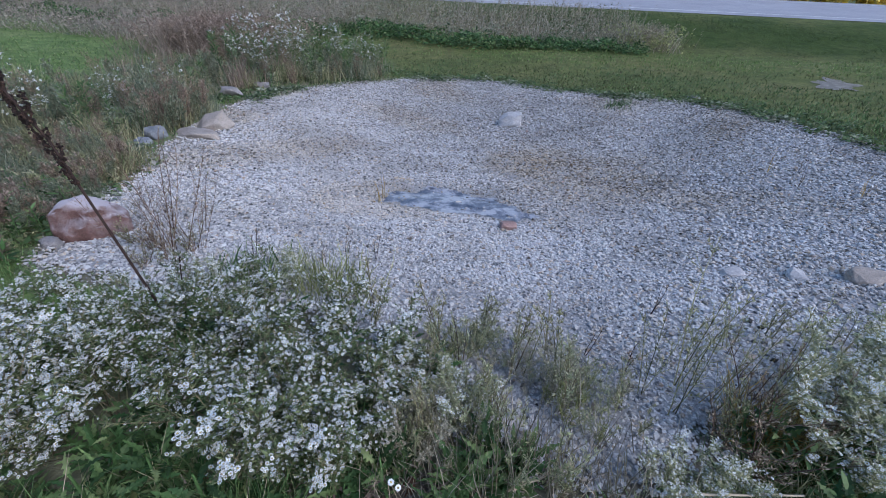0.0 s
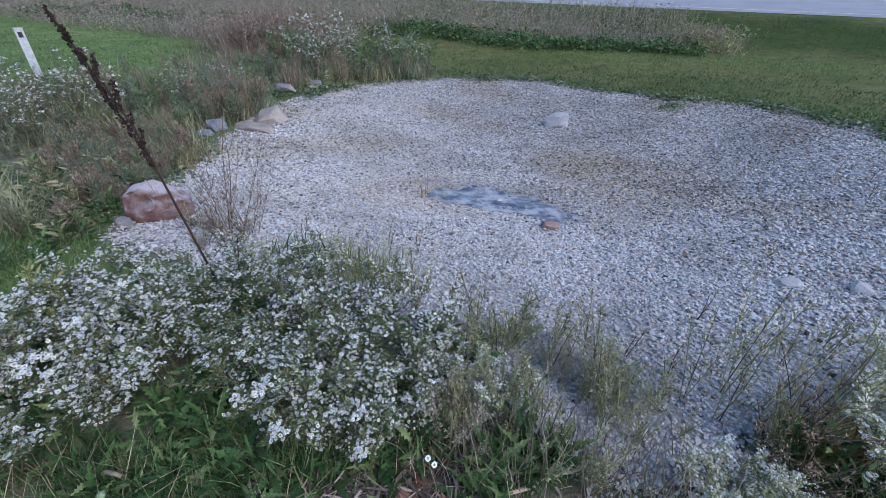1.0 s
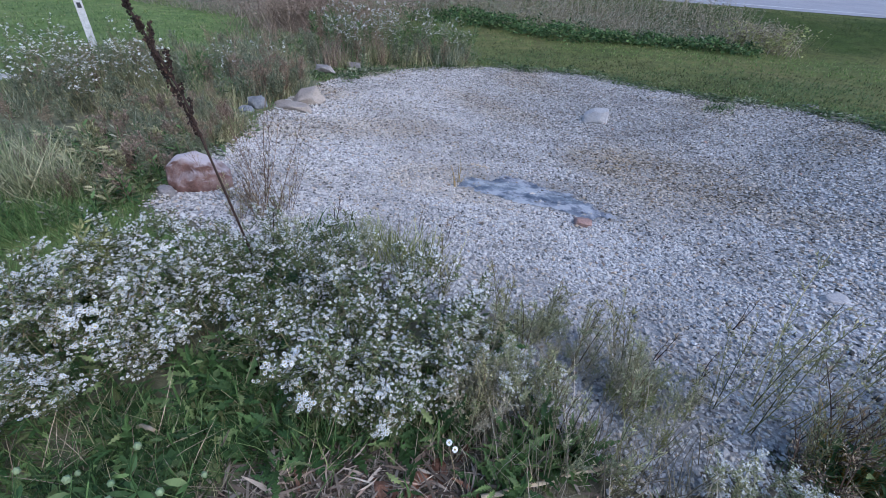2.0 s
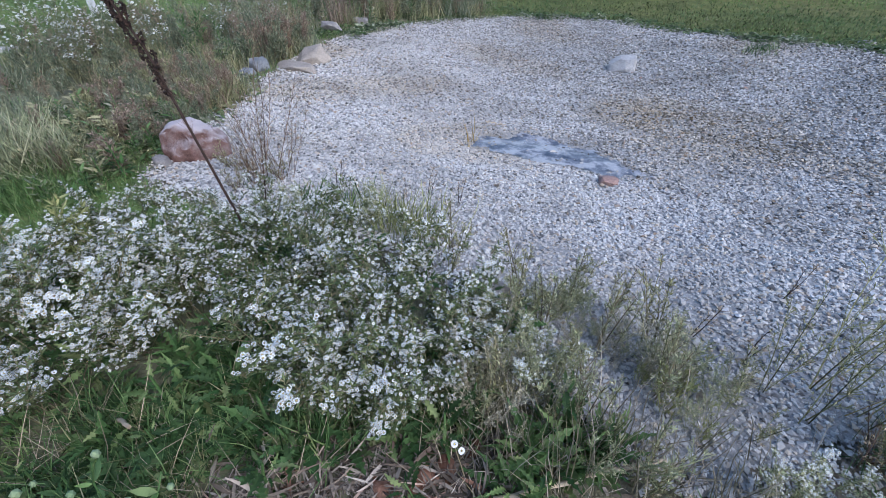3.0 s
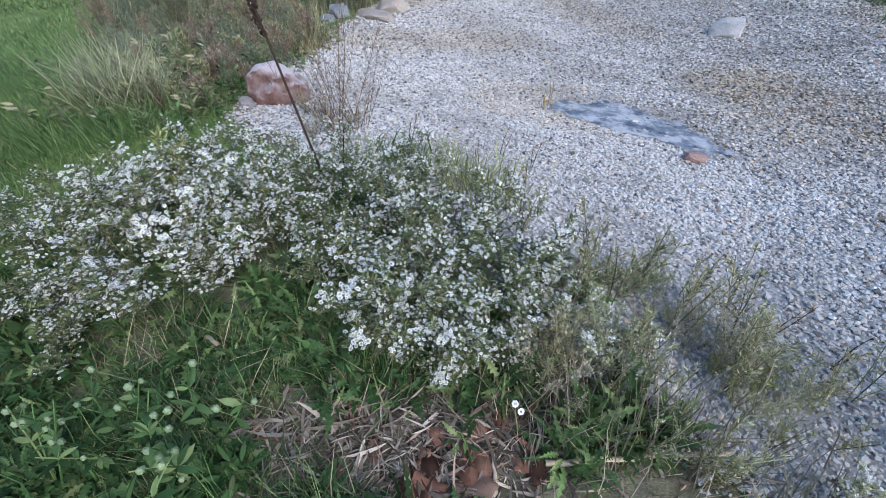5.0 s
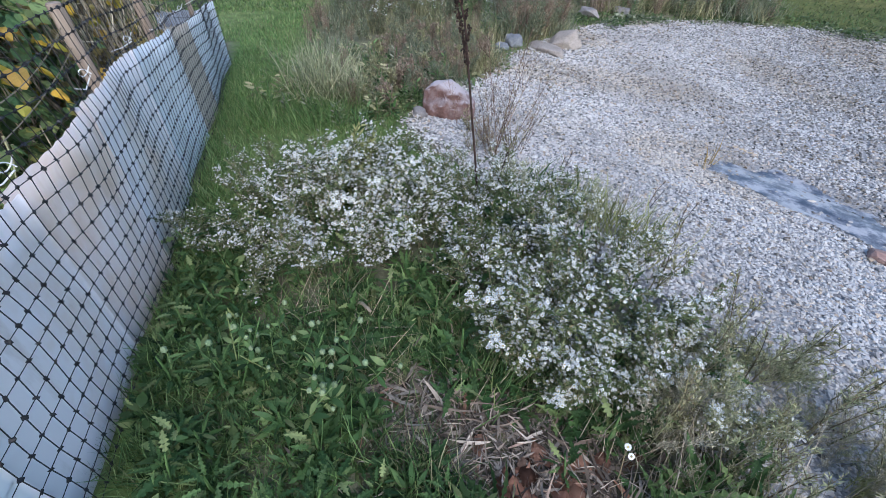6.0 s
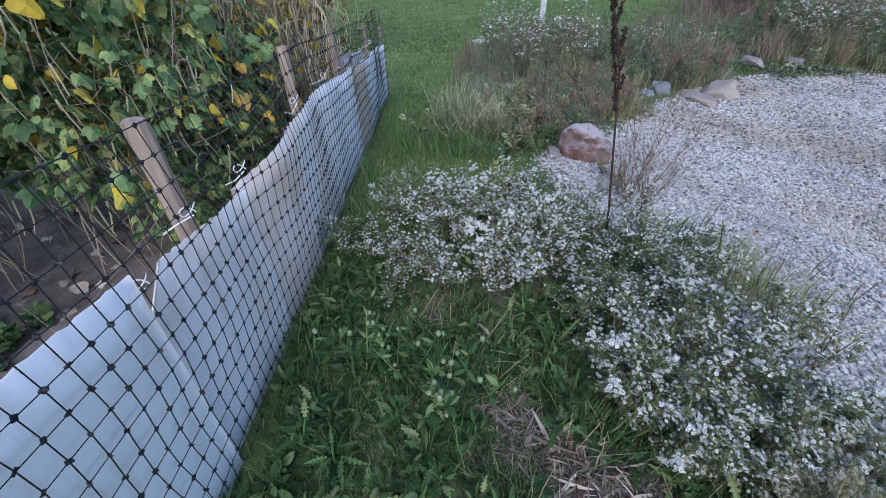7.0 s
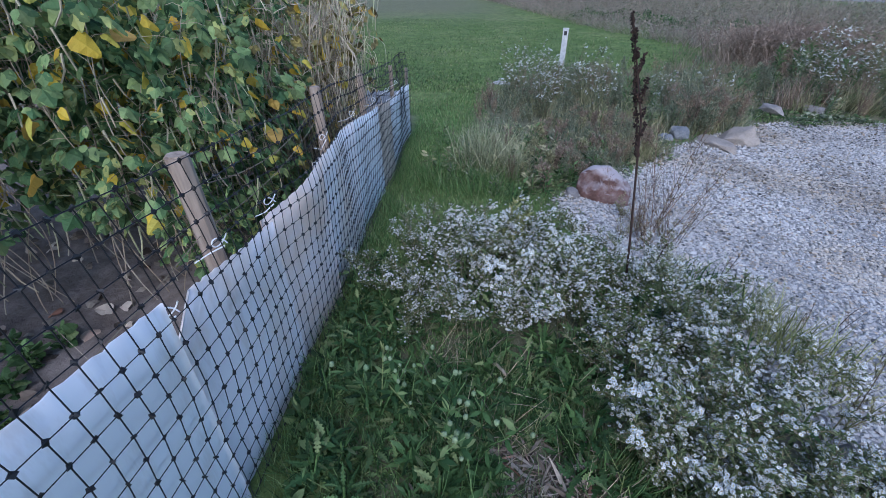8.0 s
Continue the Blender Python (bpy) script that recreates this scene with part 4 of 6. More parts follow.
scatter([aster(130 + i, 0.38, 0.32, 1.25, 8, label="olive aster with small sparse white blooms", group="sparse asters by the fence", petal=0.0058) for i in range(3)], sparse + [(-0.66, 1.5, 0.85), (-0.68, 1.8, 0.9), (-0.45, 1.48, 0.85), (-0.55, 1.75, 0.85)], R, (0.9, 1.12))
scatter([aster(140 + i, 0.36, 0.22, 1.3, 8, label="straggling white aster with few blooms", group="straggling asters", leaf_mat=M_WISP) for i in range(3)],
        [(1.95, 0.9), (2.25, 1.0, 0.8), (2.5, 0.8), (1.35, 0.85, 0.6), (1.5, 0.8, 0.7), (2.1, 1.05), (2.3, 1.15, 0.9), (2.55, 1.2, 0.9), (2.15, 0.82, 0.9), (2.4, 0.9), (1.95, 0.75, 0.8), (1.2, 0.82, 0.6), (2.75, 1.05, 0.8), (0.55, 1.35, 0.8), (0.35, 1.5, 0.9), (0.4, 1.25, 0.8), (-0.35, 2.45, 0.8), (-0.75, 2.5, 0.7)], R)
under = [(R.uniform(1.6, 3.0), R.uniform(0.5, 1.0)) for _ in range(90)]
scatter([tuft(340 + i, 0.2, 70, 0.8, (M_GREEN, M_OLIVE)[i], label="dark green grass tuft under the weeds", foot=0.08, wide=0.35) for i in range(2)], under[:45], R, (0.7, 1.2))
scatter([rosette(345 + i, 24, 0.06, (LOBED_T, LEAF_T)[i], M_GREEN, "dark leafy weed at the edge of the stones", "edge weeds", 0.8, 0.14, name="edge_weed") for i in range(2)], under[45:], R, (0.7, 1.3))
scatter([aster(150 + i, 0.78, 0.42, 0.6, 8, label="tall grey-green aster with scattered white blooms", group="tall asters beyond the bed", petal=0.013) for i in range(3)],
        [(-4.3, 5.6, 1.1), (-4.9, 6.3, 1.2), (-4.6, 6.9, 1.2), (-5.3, 7.2, 1.1), (-3.9, 6.4), (-5.6, 6.2), (-3.3, 7.4), (-3.0, 8.6), (-1.0, 11.6, 1.3), (-0.2, 12.2, 1.4), (-1.6, 12.3, 1.55), (0.3, 11.9, 1.2), (-2.6, 12.6, 1.6), (-1.9, 11.3, 1.15), (-2.4, 12.0, 1.4), (-1.3, 12.9, 1.6), (-6.2, 7.4)], R)

# wispy weeds between the flowers and the stones
def veil(seed, n, x0, x1, y0, y1):
    """Uneven spots over a stretch of ground, thinning out toward the stones."""
    g = np.random.default_rng(seed)
    out = []
    while len(out) < n:
        x, y = g.uniform(x0, x1), g.uniform(y0, y1)
        if y + 0.45 * (x - 0.3) < 2.05 + g.normal(0, 0.08) and wave(x, y, 6, 1) + g.normal(0, 0.4) > -0.1 and math.hypot((x - 0.36) / 0.22, (y - 1.66) / 0.3) > 1:
            out.append((x, y, g.uniform(0.55, 1.0)))
    return out


scatter([wisp(205 + i, 0.36, (M_OLIVE, M_WISP)[i % 2], "fine bushy grey-green weed at the edge of the stones", "bushy weeds", 10, name="bushy_weed", stem_mat=M_WISP, leaf_len=0.014, branches=13, stems=4, spread=0.45) for i in range(5)], veil(3, 18, 0.25, 1.3, 0.95, 1.95), R, (0.8, 1.2))
scatter([wisp(200 + i, 0.42, (M_OLIVE, M_WISP)[i % 2], leaf_len=0.015, leafy_n=12) for i in range(5)],
        [(0.45, 1.45), (0.6, 1.6), (0.75, 1.35), (0.9, 1.55), (0.55, 1.85), (0.8, 1.8), (1.05, 1.3), (1.15, 1.55), (0.7, 1.12), (0.4, 1.2), (0.82, 0.88), (0.65, 1.3), (1.6, 0.95), (0.3, 1.75), (0.2, 2.0), (1.0, 1.75, 0.8), (2.1, 1.5, 0.9), (2.4, 1.6, 0.9), (2.7, 1.4, 0.9)], R, (0.8, 1.2))
scatter([wisp(250 + i, 0.38, (M_WISP, M_HAZE, M_HAZE)[i], "hazy pale weed with very fine twigs and seeds", "hazy weeds", 12, name="hazy_weed", stem_mat=(M_WISP, M_HAZE, M_OLIVE)[i], leaf_len=0.0095, branches=30, stems=5, spread=0.55, thick=0.5) for i in range(3)], veil(8, 34, 0.3, 1.3, 1.0, 1.9), R, (0.75, 1.2))
scatter([wisp(215 + i, 0.34, M_LIME, "feathery yellow-green weed on the stones", "feathery weeds", 11, name="feathery_weed", stem_mat=M_LIME, leaf_len=0.013, branches=18, stems=5, spread=0.5) for i in range(3)],
        [(1.02, 1.22), (1.12, 1.3, 0.9), (0.98, 1.34, 0.8), (1.1, 1.1, 0.7)], R, (0.65, 0.9))
scatter([wisp(220 + i, 0.75, M_OLIVE, "tall thin weed leaning over the stones", "tall thin weeds", 6, lean=(0.12, 0.08), branches=16, stems=3, spread=0.16, leaf_len=0.018, stem_mat=M_OLIVE) for i in range(3)],
        [(1.52, 1.17), (1.72, 1.2), (1.62, 1.32), (1.9, 1.1, 0.8), (2.6, 1.0, 0.9), (1.45, 1.3, 0.8), (1.8, 1.05, 0.9)], R, (0.85, 1.1), 3)
scatter([wisp(225 + i, 0.4, M_HUSKY, "dead brown tangle of stems among the weeds", "dead tangles", 5, stem_mat=M_TWIG, branches=16, stems=6, spread=0.8, leaf_len=0.016, name="dead_weed") for i in range(2)], [(1.58, 1.0), (1.75, 1.05), (1.6, 0.86, 0.8), (1.9, 0.92, 0.9)], R)
scatter([wisp(230 + i, 0.28, M_DRY, "small dry brown weed stem on the stones", "dry stems", 4, stem_mat=M_DARKSTALK, branches=5, stems=2) for i in range(2)],
        [(0.05, 3.0), (0.25, 2.85), (-0.1, 2.75), (1.3, 1.6), (1.45, 1.45), (-0.6, 2.9), (5.2, 3.9), (5.6, 4.3), (1.9, 1.9)], R)
scatter([wisp(235 + i, 1.15, M_OLIVE, "tall brown twiggy weed beside the boulder", "brown twiggy weeds", 3, lean=(0.1, 0.3), stem_mat=M_TWIG, branches=17, stems=4, spread=0.2, leaf_len=0.016) for i in range(2)],
        [(-1.17, 3.13), (-1.05, 3.05, 0.6), (-1.35, 3.3, 0.75), (-1.02, 3.2, 0.7), (-1.25, 3.0, 0.45)], R, (0.9, 1.1), 3)
scatter([wisp(238, 1.05, M_HUSKY, "single tall brown stalk rising beside the boulder", "tall stalks", 4, lean=(-0.04, 0.22), stem_mat=M_TWIG, branches=26, stems=1, spread=0.03, leaf_len=0.016)], [(-1.17, 3.12), (-1.62, 3.25, 0.7), (-1.42, 3.5, 0.75)], R, (0.95, 1.05), 2)
# the green clumps and grasses at the stones' edge
scatter([tuft(300, 0.3, 160, 0.5, M_LIME, label="yellow-green grass clump at the edge of the stones", foot=0.09)], [(-0.15, 2.5), (0.05, 2.35), (-0.3, 2.6, 0.9)], R)
scatter([tuft(305, 0.3, 190, 0.7, M_ORANGE, label="orange dried grass tuft among the weeds", foot=0.07)], [(1.76, 1.02), (1.9, 0.95, 0.8)], R)
scatter([tuft(306, 0.55, 260, 0.7, M_WISP, label="long grey-green grass tuft in the lawn", foot=0.12, wide=0.25)], [(-3.0, 3.0), (-3.25, 3.25), (-2.75, 3.15, 0.8)], R)
scatter([tuft(307, 0.2, 90, 0.9, M_GREEN, label="low dark green weed clump on the stones", foot=0.12, wide=0.9)], [(-0.72, 2.68), (-0.58, 2.72), (5.15, 7.85, 0.8), (5.35, 7.95, 0.7)], R)
scatter([tuft(308, 0.36, 6, 0.3, M_ORANGE, label="yellowed reed shoots beside the puddle", foot=0.03, wide=0.5)], [(0.41, 4.75), (0.36, 4.6, 0.7), (5.3, 4.4, 1.0), (5.5, 3.4, 0.8)], R)
scatter([tuft(309, 0.3, 110, 0.55, M_TALLGRASS, label="thin straw-coloured grass beside the weeds", foot=0.08, wide=0.2)], [(0.3, 1.1), (0.5, 0.95), (0.75, 0.95), (1.1, 0.85), (0.6, 1.2), (0.95, 1.0)], R)
scatter([wisp(240, 0.29, M_LIME, "yellow-green leafy sprig among the asters", "sprigs", 14, stem_mat=M_LIME, leaf_len=0.022, branches=12)], [(-1.62, 1.85, 1.9), (-1.55, 1.78, 1.6)], R)

# broad leaves and budded weeds in front of the flowers
def on_litter(p):
    """Whether a spot lies on the bare strip of husk litter before the flowers."""
    return math.hypot((p[0] + 0.12) / 0.56, (p[1] - 0.84 - 0.1 * (p[0] + 0.1)) / 0.17) < 1


spots = [(R.uniform(-1.75, 0.05), R.uniform(0.1, 0.95)) for _ in range(150)]
spots = [p for p in spots if behind_fence(*p) < -0.12 and not on_litter(p)]
scatter([rosette(400 + i, 13, 0.11, (LOBED_T, NOTCHED_T)[i % 2], single=True) for i in range(4)], spots[:34], R, (0.7, 1.15))
scatter([rosette(410 + i, 20, 0.065, (LOBED_T, LEAF_T, NOTCHED_T)[i % 3], None, "leafy green weed with small leaves", "leafy weeds", 0.7, 0.12, name="leafy_weed") for i in range(3)], spots[34:], R, (0.8, 1.3))
scatter([rosette(420 + i, 16, 0.15, NOTCHED_T, None, "toothed green weed standing by the litter", "toothed weeds", 1.1, 0.08, True) for i in range(2)], [(0.5, 1.03), (0.62, 1.08), (0.44, 1.0), (0.56, 0.97), (0.68, 1.02), (0.58, 1.12, 0.8), (0.76, 1.06, 0.8), (0.42, 0.9), (0.7, 0.98), (-0.75, 1.12), (-0.6, 1.22), (-0.95, 1.02), (-0.72, 1.55, 1.1), (-0.68, 1.4), (2.15, 0.85, 0.8), (-0.55, 1.32), (-0.5, 1.2), (-0.82, 1.35), (-0.62, 1.26), (-0.92, 1.42, 0.9), (-0.78, 1.2), (-0.42, 1.1)], R)
beds = [(R.uniform(-2.0, 0.6), R.uniform(0.85, 2.2)) for _ in range(120)]
scatter([rosette(440 + i, 22, 0.055, LOBED_T, M_GREEN, "leafy green seedling under the asters", "undergrowth weeds", 0.8, 0.15, name="seedling") for i in range(4)], [p for p in beds if inside(*np.array(p))[()] < 0.2], R, (0.7, 1.4))
fill = [(R.uniform(-1.1, 0.25), R.uniform(0.5, 1.25)) for _ in range(230)]
fill = [p for p in fill if not on_litter(p)]
scatter([rosette(450 + i, 16, 0.085, LOBED_T, M_GREEN, "low green weed spreading over the soil", "low weeds", 0.6, 0.05, name="low_weed") for i in range(4)], fill[:95], R, (0.7, 1.4))
scatter([tuft(320 + i, 0.24, 55, 0.7, (M_GREEN, M_GREEN, M_OLIVE)[i % 3], label="thin grass tuft growing through the litter", foot=0.06, wide=0.28) for i in range(3)], fill[130:180], R, (0.6, 1.2))
carpet = [(R.uniform(-2.2, -0.2), R.uniform(0.05, 1.0)) for _ in range(64)]
scatter([tuft(325 + i, 0.13, 90, 1.0, M_GREEN, label="short green grass clump before the flowers", foot=0.08, wide=0.45) for i in range(3)], [p for p in carpet if behind_fence(*p) < -0.06 and not on_litter(p)], R, (0.7, 1.3))
scatter([budded(430 + i) for i in range(3)], [(-0.93, 0.64), (-0.75, 0.58), (-1.05, 0.5), (-0.68, 0.72)], R, (0.9, 1.15))
scatter([tuft(310 + i, 0.15, 80, 0.8, M_FRESH, label="fresh green grass tuft beside the fence", foot=0.06) for i in range(3)],
        [tuple(np.array(fence_at(s, -R.uniform(0.03, 0.2)))[:2]) for s in np.arange(-0.3, 5.0, 0.11)], R, (0.7, 1.3))

scatter([tuft(330, 0.34, 16, 1.3, M_DRY, label="bent dry stems hanging over the grass", foot=0.05, wide=0.16)], [(-1.05, 0.95), (-0.92, 1.0), (-1.25, 0.9, 0.8), (-0.72, 0.92, 0.8), (0.2, 0.98, 0.8), (-0.3, 0.9, 0.7)], R)

foot = [tuple(np.array(fence_at(R.uniform(-0.35, 1.7), -R.uniform(0.05, 0.42)))[:2]) for _ in range(75)]
scatter([rosette(460 + i, 22, 0.058, (LOBED_T, BROAD_T)[i % 2], M_GREEN, "leafy green weed at the foot of the fence", "weeds along the fence", 0.7, 0.07, name="fence_weed") for i in range(4)], foot, R, (0.7, 1.3))

# the tall dark seed stalk that leans over the bed
def dock(line, heads, label, thick=0.0075):
    """A stiff dead stalk through the given points, with knobbly seed spikes from its part heads upward."""
    rng = np.random.default_rng(5)
    stem, seeds = Bag(), Bag()
    pts = np.array(line, float)
    t0 = np.linspace(0, 1, len(pts))
    t1 = np.linspace(0, 1, 22)
    pts = np.stack([np.interp(t1, t0, pts[:, k]) for k in range(3)], -1)
    x, y, z = pts[0]
    pts = pts - pts[0]
    pts[0, 2] = -0.03
    stem.tube(pts, thick, thick * 0.5, 6)
    axis = unit(pts[-1] - pts[-6])
    spikes = [(pts[int(21 * heads)], pts[-1])]
    for t in np.linspace(heads, 0.92, 9):
        at = pts[int(21 * t)]
        d = unit(any_dirs(1, rng, 0, 0.3)[0] * 0.42 + axis)
        spikes.append((at, at + d * rng.uniform(0.05, 0.13)))
    for a, b in spikes if heads < 0.9 else spikes[:1]:
        seeds.tube([a, (a + b) / 2, b], 0.002, 0.001, 3)
        k = int((450 if heads < 0.9 else 60) * np.linalg.norm(b - a)) + 8
        t = rng.uniform(0.1, 1, k)[:, None]
        seeds.spread(*CHIPS[0], a + (b - a) * t + rng.normal(0, 0.005, (k, 3)), turns(k, rng) * rng.uniform(0.008, 0.016, (k, 1, 1)) * (1 if heads < 0.9 else 0.6))
    root = plant("dock_stalk", label, "weed", "", [("stem", stem, M_DARKSTALK, "")])
    part("seed_head", seeds.mesh("seed_head", M_DARKSTALK), root.children[0], "knobbly dark brown seed head", "stuff")
    root.matrix_basis = pose(x, y, land1(x, y))


dock([(-0.86, 2.14, -0.12), (-0.9, 2.1, 0.29), (-1.0, 2.08, 0.97), (-1.16, 2.08, 1.42)], 0.6, "tall dark brown seed stalk leaning over the flowers")
dock([(-0.82, 2.2, -0.12), (-0.79, 2.22, 0.1), (-0.76, 2.24, 0.3)], 0.92, "short dark dead stalk beside the tall one", 0.005)

def lone_flower(x, y, h):
    """A thin stem with two open white blooms, standing clear of the rest."""
    rng = np.random.default_rng(91)
    stem, ray, eye = Bag(), Bag(), Bag()
    line = arc((0, 0, -0.02), (-0.08, -0.12, 1), h, 0.03, 7, rng)
    stem.tube(line, 0.0022, 0.0014, 4)
    at = np.array([line[-1], line[-2] + [0.016, -0.006, 0.012]])
    face = unit(np.array([[0.0, -0.5, 1.0], [0.3, -0.6, 0.8]]))
    side = unit(np.cross(face, [0, 1.0, 0]))
    fr = np.stack([side, np.cross(face, side), face], -1) * 0.0105
    ray.spread(*daisy(14)[0], at, fr)
    eye.spread(*EYE_T, at, fr * 0.9)
    root = plant("white_flower", "two open white blooms on one thin stem", "flower", "", [("stem", stem, M_ASTERSTEM, ""), ("ray_petal", ray, M_PETAL, ""), ("flower_centre", eye, M_EYE, "")])
    root.matrix_basis = pose(x, y, land1(x, y))


lone_flower(0.275, 0.94, 0.32)

# -- litter of husks and mulch under the flowers --
def litter():
    rng = np.random.default_rng(31)
    bag = Bag()
    n = 2100
    x = rng.normal(-0.12, 0.33, n)
    y = 0.85 + 0.1 * (x + 0.1) + rng.normal(0, 0.13, n)
    d = any_dirs(n, rng, -0.12, 0.22)
    z = land(x, y) + 0.01 + rng.uniform(0, 0.03, n)
    bag.spread(*blade(0.08, 0.45, 5, 0.15), np.stack([x, y, z], -1), frames_along(d, rng.uniform(0.02, 0.15, n), rng, 0.9, rng.uniform(0.3, 1.6, (n, 1))))
    tagged(new("husk_litter", bag.mesh("husk_litter", M_HUSK)), "litter of dry tan husks and bark strips on soil", "litter", "", "stuff")
    bag = Bag()
    n = 340
    s, b = rng.uniform(-0.8, 3.6, n), rng.uniform(0.15, 2.4, n)
    p = np.array([fence_at(a, c) for a, c in zip(s, b)])
    z = land(p[:, 0], p[:, 1]) + 0.012
    bag.spread(*HEART_T, np.stack([p[:, 0], p[:, 1], z], -1), frames_along(any_dirs(n, rng, -0.1, 0.3), rng.uniform(0.04, 0.10, n), rng, 0.8))
    tagged(new("fallen_leaves", bag.mesh("fallen_leaves", M_HUSK)), "dry brown leaves fallen on the garden soil", "leaves", "", "stuff")


litter()


def bed_debris():
    rng = np.random.default_rng(33)
    n = 420
    x, y = rng.normal(3.4, 1.8, n), rng.normal(4.8, 1.9, n)
    ok = inside(x, y) > 0.15
    x, y = x[ok], y[ok]
    bag = Bag()
    bag.spread(*LEAF_T, np.stack([x, y, land(x, y) + 0.035], -1), frames_along(any_dirs(len(x), rng, -0.05, 0.2), rng.uniform(0.03, 0.08, len(x)), rng, 0.3, 1.4))
    tagged(new("leaf_debris", bag.mesh("leaf_debris", M_HUSK)), "small dry leaves blown onto the pale stones", "leaves", "", "stuff")


bed_debris()


def husk(x, y, turn, size, seed):
    """A curled corn husk: a bent sheet with thickness."""
    rng = np.random.default_rng(seed)
    bm = bmesh.new()
    n = 8
    rows = []
    for i in range(n + 1):
        t = i / n
        w = 0.32 * math.sin(math.pi * (0.12 + 0.85 * t)) + 0.04
        rows.append([bm.verts.new((t - 0.5, w * c, 0.10 + 0.12 * math.cos(2.2 * c) + 0.1 * math.sin(5 * t + seed))) for c in (-1, -0.5, 0, 0.5, 1)])
    for a, b in zip(rows, rows[1:]):
        for k in range(4):
            bm.faces.new((a[k], a[k + 1], b[k + 1], b[k]))
    bmesh.ops.solidify(bm, geom=bm.faces[:], thickness=0.03)
    me = bm_mesh("husk", bm, M_BARK, True)
    ob = new("husk", me)
    ob.matrix_basis = pose(x, y, land1(x, y) + 0.015, rng.uniform(-15, 15), rng.uniform(-12, 12), turn) @ Matrix.Scale(size, 4)
    tagged(ob, "curled reddish-brown dry husk on the soil", "husk", "husks in the litter")


for i in range(30):
    husk(R.normal(0.12, 0.17), R.normal(0.82, 0.09), R.uniform(0, 360), R.uniform(0.045, 0.11), 50 + i)


def stick(a, b, r, label):
    bag = Bag()
    rng = np.random.default_rng(int(100 * abs(a[0])) + 3)
    t = np.linspace(0, 1, 9)[:, None]
    p = np.array(a) + (np.array(b) - np.array(a)) * t
    p[:, 2] = land(p[:, 0], p[:, 1]) + r + 0.01 + (np.array(a)[2] * (1 - t) + np.array(b)[2] * t)[:, 0]
    p += rng.normal(0, r * 0.4, p.shape)
    bag.tube(p, r, r * 0.7, 7)
    tagged(new("stick", bag.mesh("stick", M_DRY, True)), label, "stick")


stick((0.36, 0.86, 0.02), (0.92, 0.99, 0.05), 0.010, "pale dry stick lying under the weeds")
stick((1.15, 0.8, 0.1), (1.62, 0.7, 0.12), 0.005, "long dry stalk lying across the weeds")
stick((0.22, 0.72, 0.0), (0.2, 0.86, 0.02), 0.008, "short pale stick in the litter")
stick((-1.0, 1.12, 0.02), (-0.8, 1.0, 0.16), 0.009, "pale broken stalk under the asters")
stick((0.62, 5.42, 0.0), (0.86, 5.36, 0.0), 0.012, "dark wet stick beside the puddle")

# -- weedy border and far growth --


CLEAR = [(-2.15, 8.6), (-1.9, 9.4), (-2.3, 9.0), (-2.45, 5.8), (-2.35, 6.15), (-2.05, 6.4), (-1.85, 6.7), (-2.2, 9.2), (-2.0, 8.8), (-1.9, 3.4)]


def rough_spots(seed, n):
    """Spots in the unmown border; what grows further back grows taller."""
    rng = np.random.default_rng(seed)
    out = []
    while len(out) < n:
        x, y = rng.uniform(-6.4, 1.0), rng.uniform(2.9, 12.8)
        if rng.uniform() < 0.35:
            x = -2.1 - abs(rng.normal(0, 0.35))
            y = rng.uniform(3.4, 9.5)
        if inside(np.array([x]), np.array([y]), ROUGH)[0] > 0 and inside(np.array([x]), np.array([y]))[0] < -0.12 and min(math.hypot(x - a, y - b) for a, b in CLEAR) > (0.42 if y < 7.5 else 0.75):
            out.append((x, y, 0.5 + 0.6 * float(smooth(3.2, 8.0, y))))
    return out


scatter([wisp(500 + i, 0.55, M_GREYGREEN, "grey-green weed in the rough border", "border weeds", 12, branches=13, stems=5, leaf_len=0.034) for i in range(3)], rough_spots(1, 200), R, (0.7, 1.15))
scatter([wisp(510 + i, 0.6, (M_HUSKY, M_REDGRASS)[i], "dried tan weed in the rough border", "border weeds", 9, name="dry_weed", branches=15, stems=5, stem_mat=M_TWIG, leaf_len=0.024) for i in range(2)], rough_spots(2, 130), R, (0.7, 1.1))
scatter([tuft(520 + i, 0.6, 170, 0.45, (M_GREYGREEN, M_REDGRASS, M_OLIVE)[i % 3], name="border_grass", label="tall dry grass in the rough border", group="border grasses", foot=0.14, wide=0.25) for i in range(3)], rough_spots(3, 26), R, (0.7, 1.1))
scatter([rosette(530 + i, 44, 0.075, LEAF_T, (M_CLOVER, M_GREYGREEN, M_OLIVE, M_GREYGREEN)[i], "leafy green weed in the rough border", "border weeds", 0.8, 0.32, name="border_weed") for i in range(4)], rough_spots(4, 170), R, (0.7, 1.2))
scatter([tuft(540 + i, 0.42, 170, 0.7, (M_OLIVE, M_GREYGREEN)[i], name="border_grass", label="olive grass clump in the rough border", group="border grasses", foot=0.16, wide=0.4) for i in range(2)], rough_spots(5, 75), R, (0.7, 1.2))
scatter([tuft(545 + i, 0.2, 150, 0.8, M_FRESH, name="border_grass", label="bright green grass clump beside the mown path", group="border grasses", foot=0.14, wide=0.4) for i in range(2)],
        [(R.uniform(-3.4, -2.3), R.uniform(2.3, 3.4)) for _ in range(30)], R, (0.7, 1.2))
side = [(R.uniform(-4.2, -2.2), R.uniform(2.5, 4.6)) for _ in range(135)]
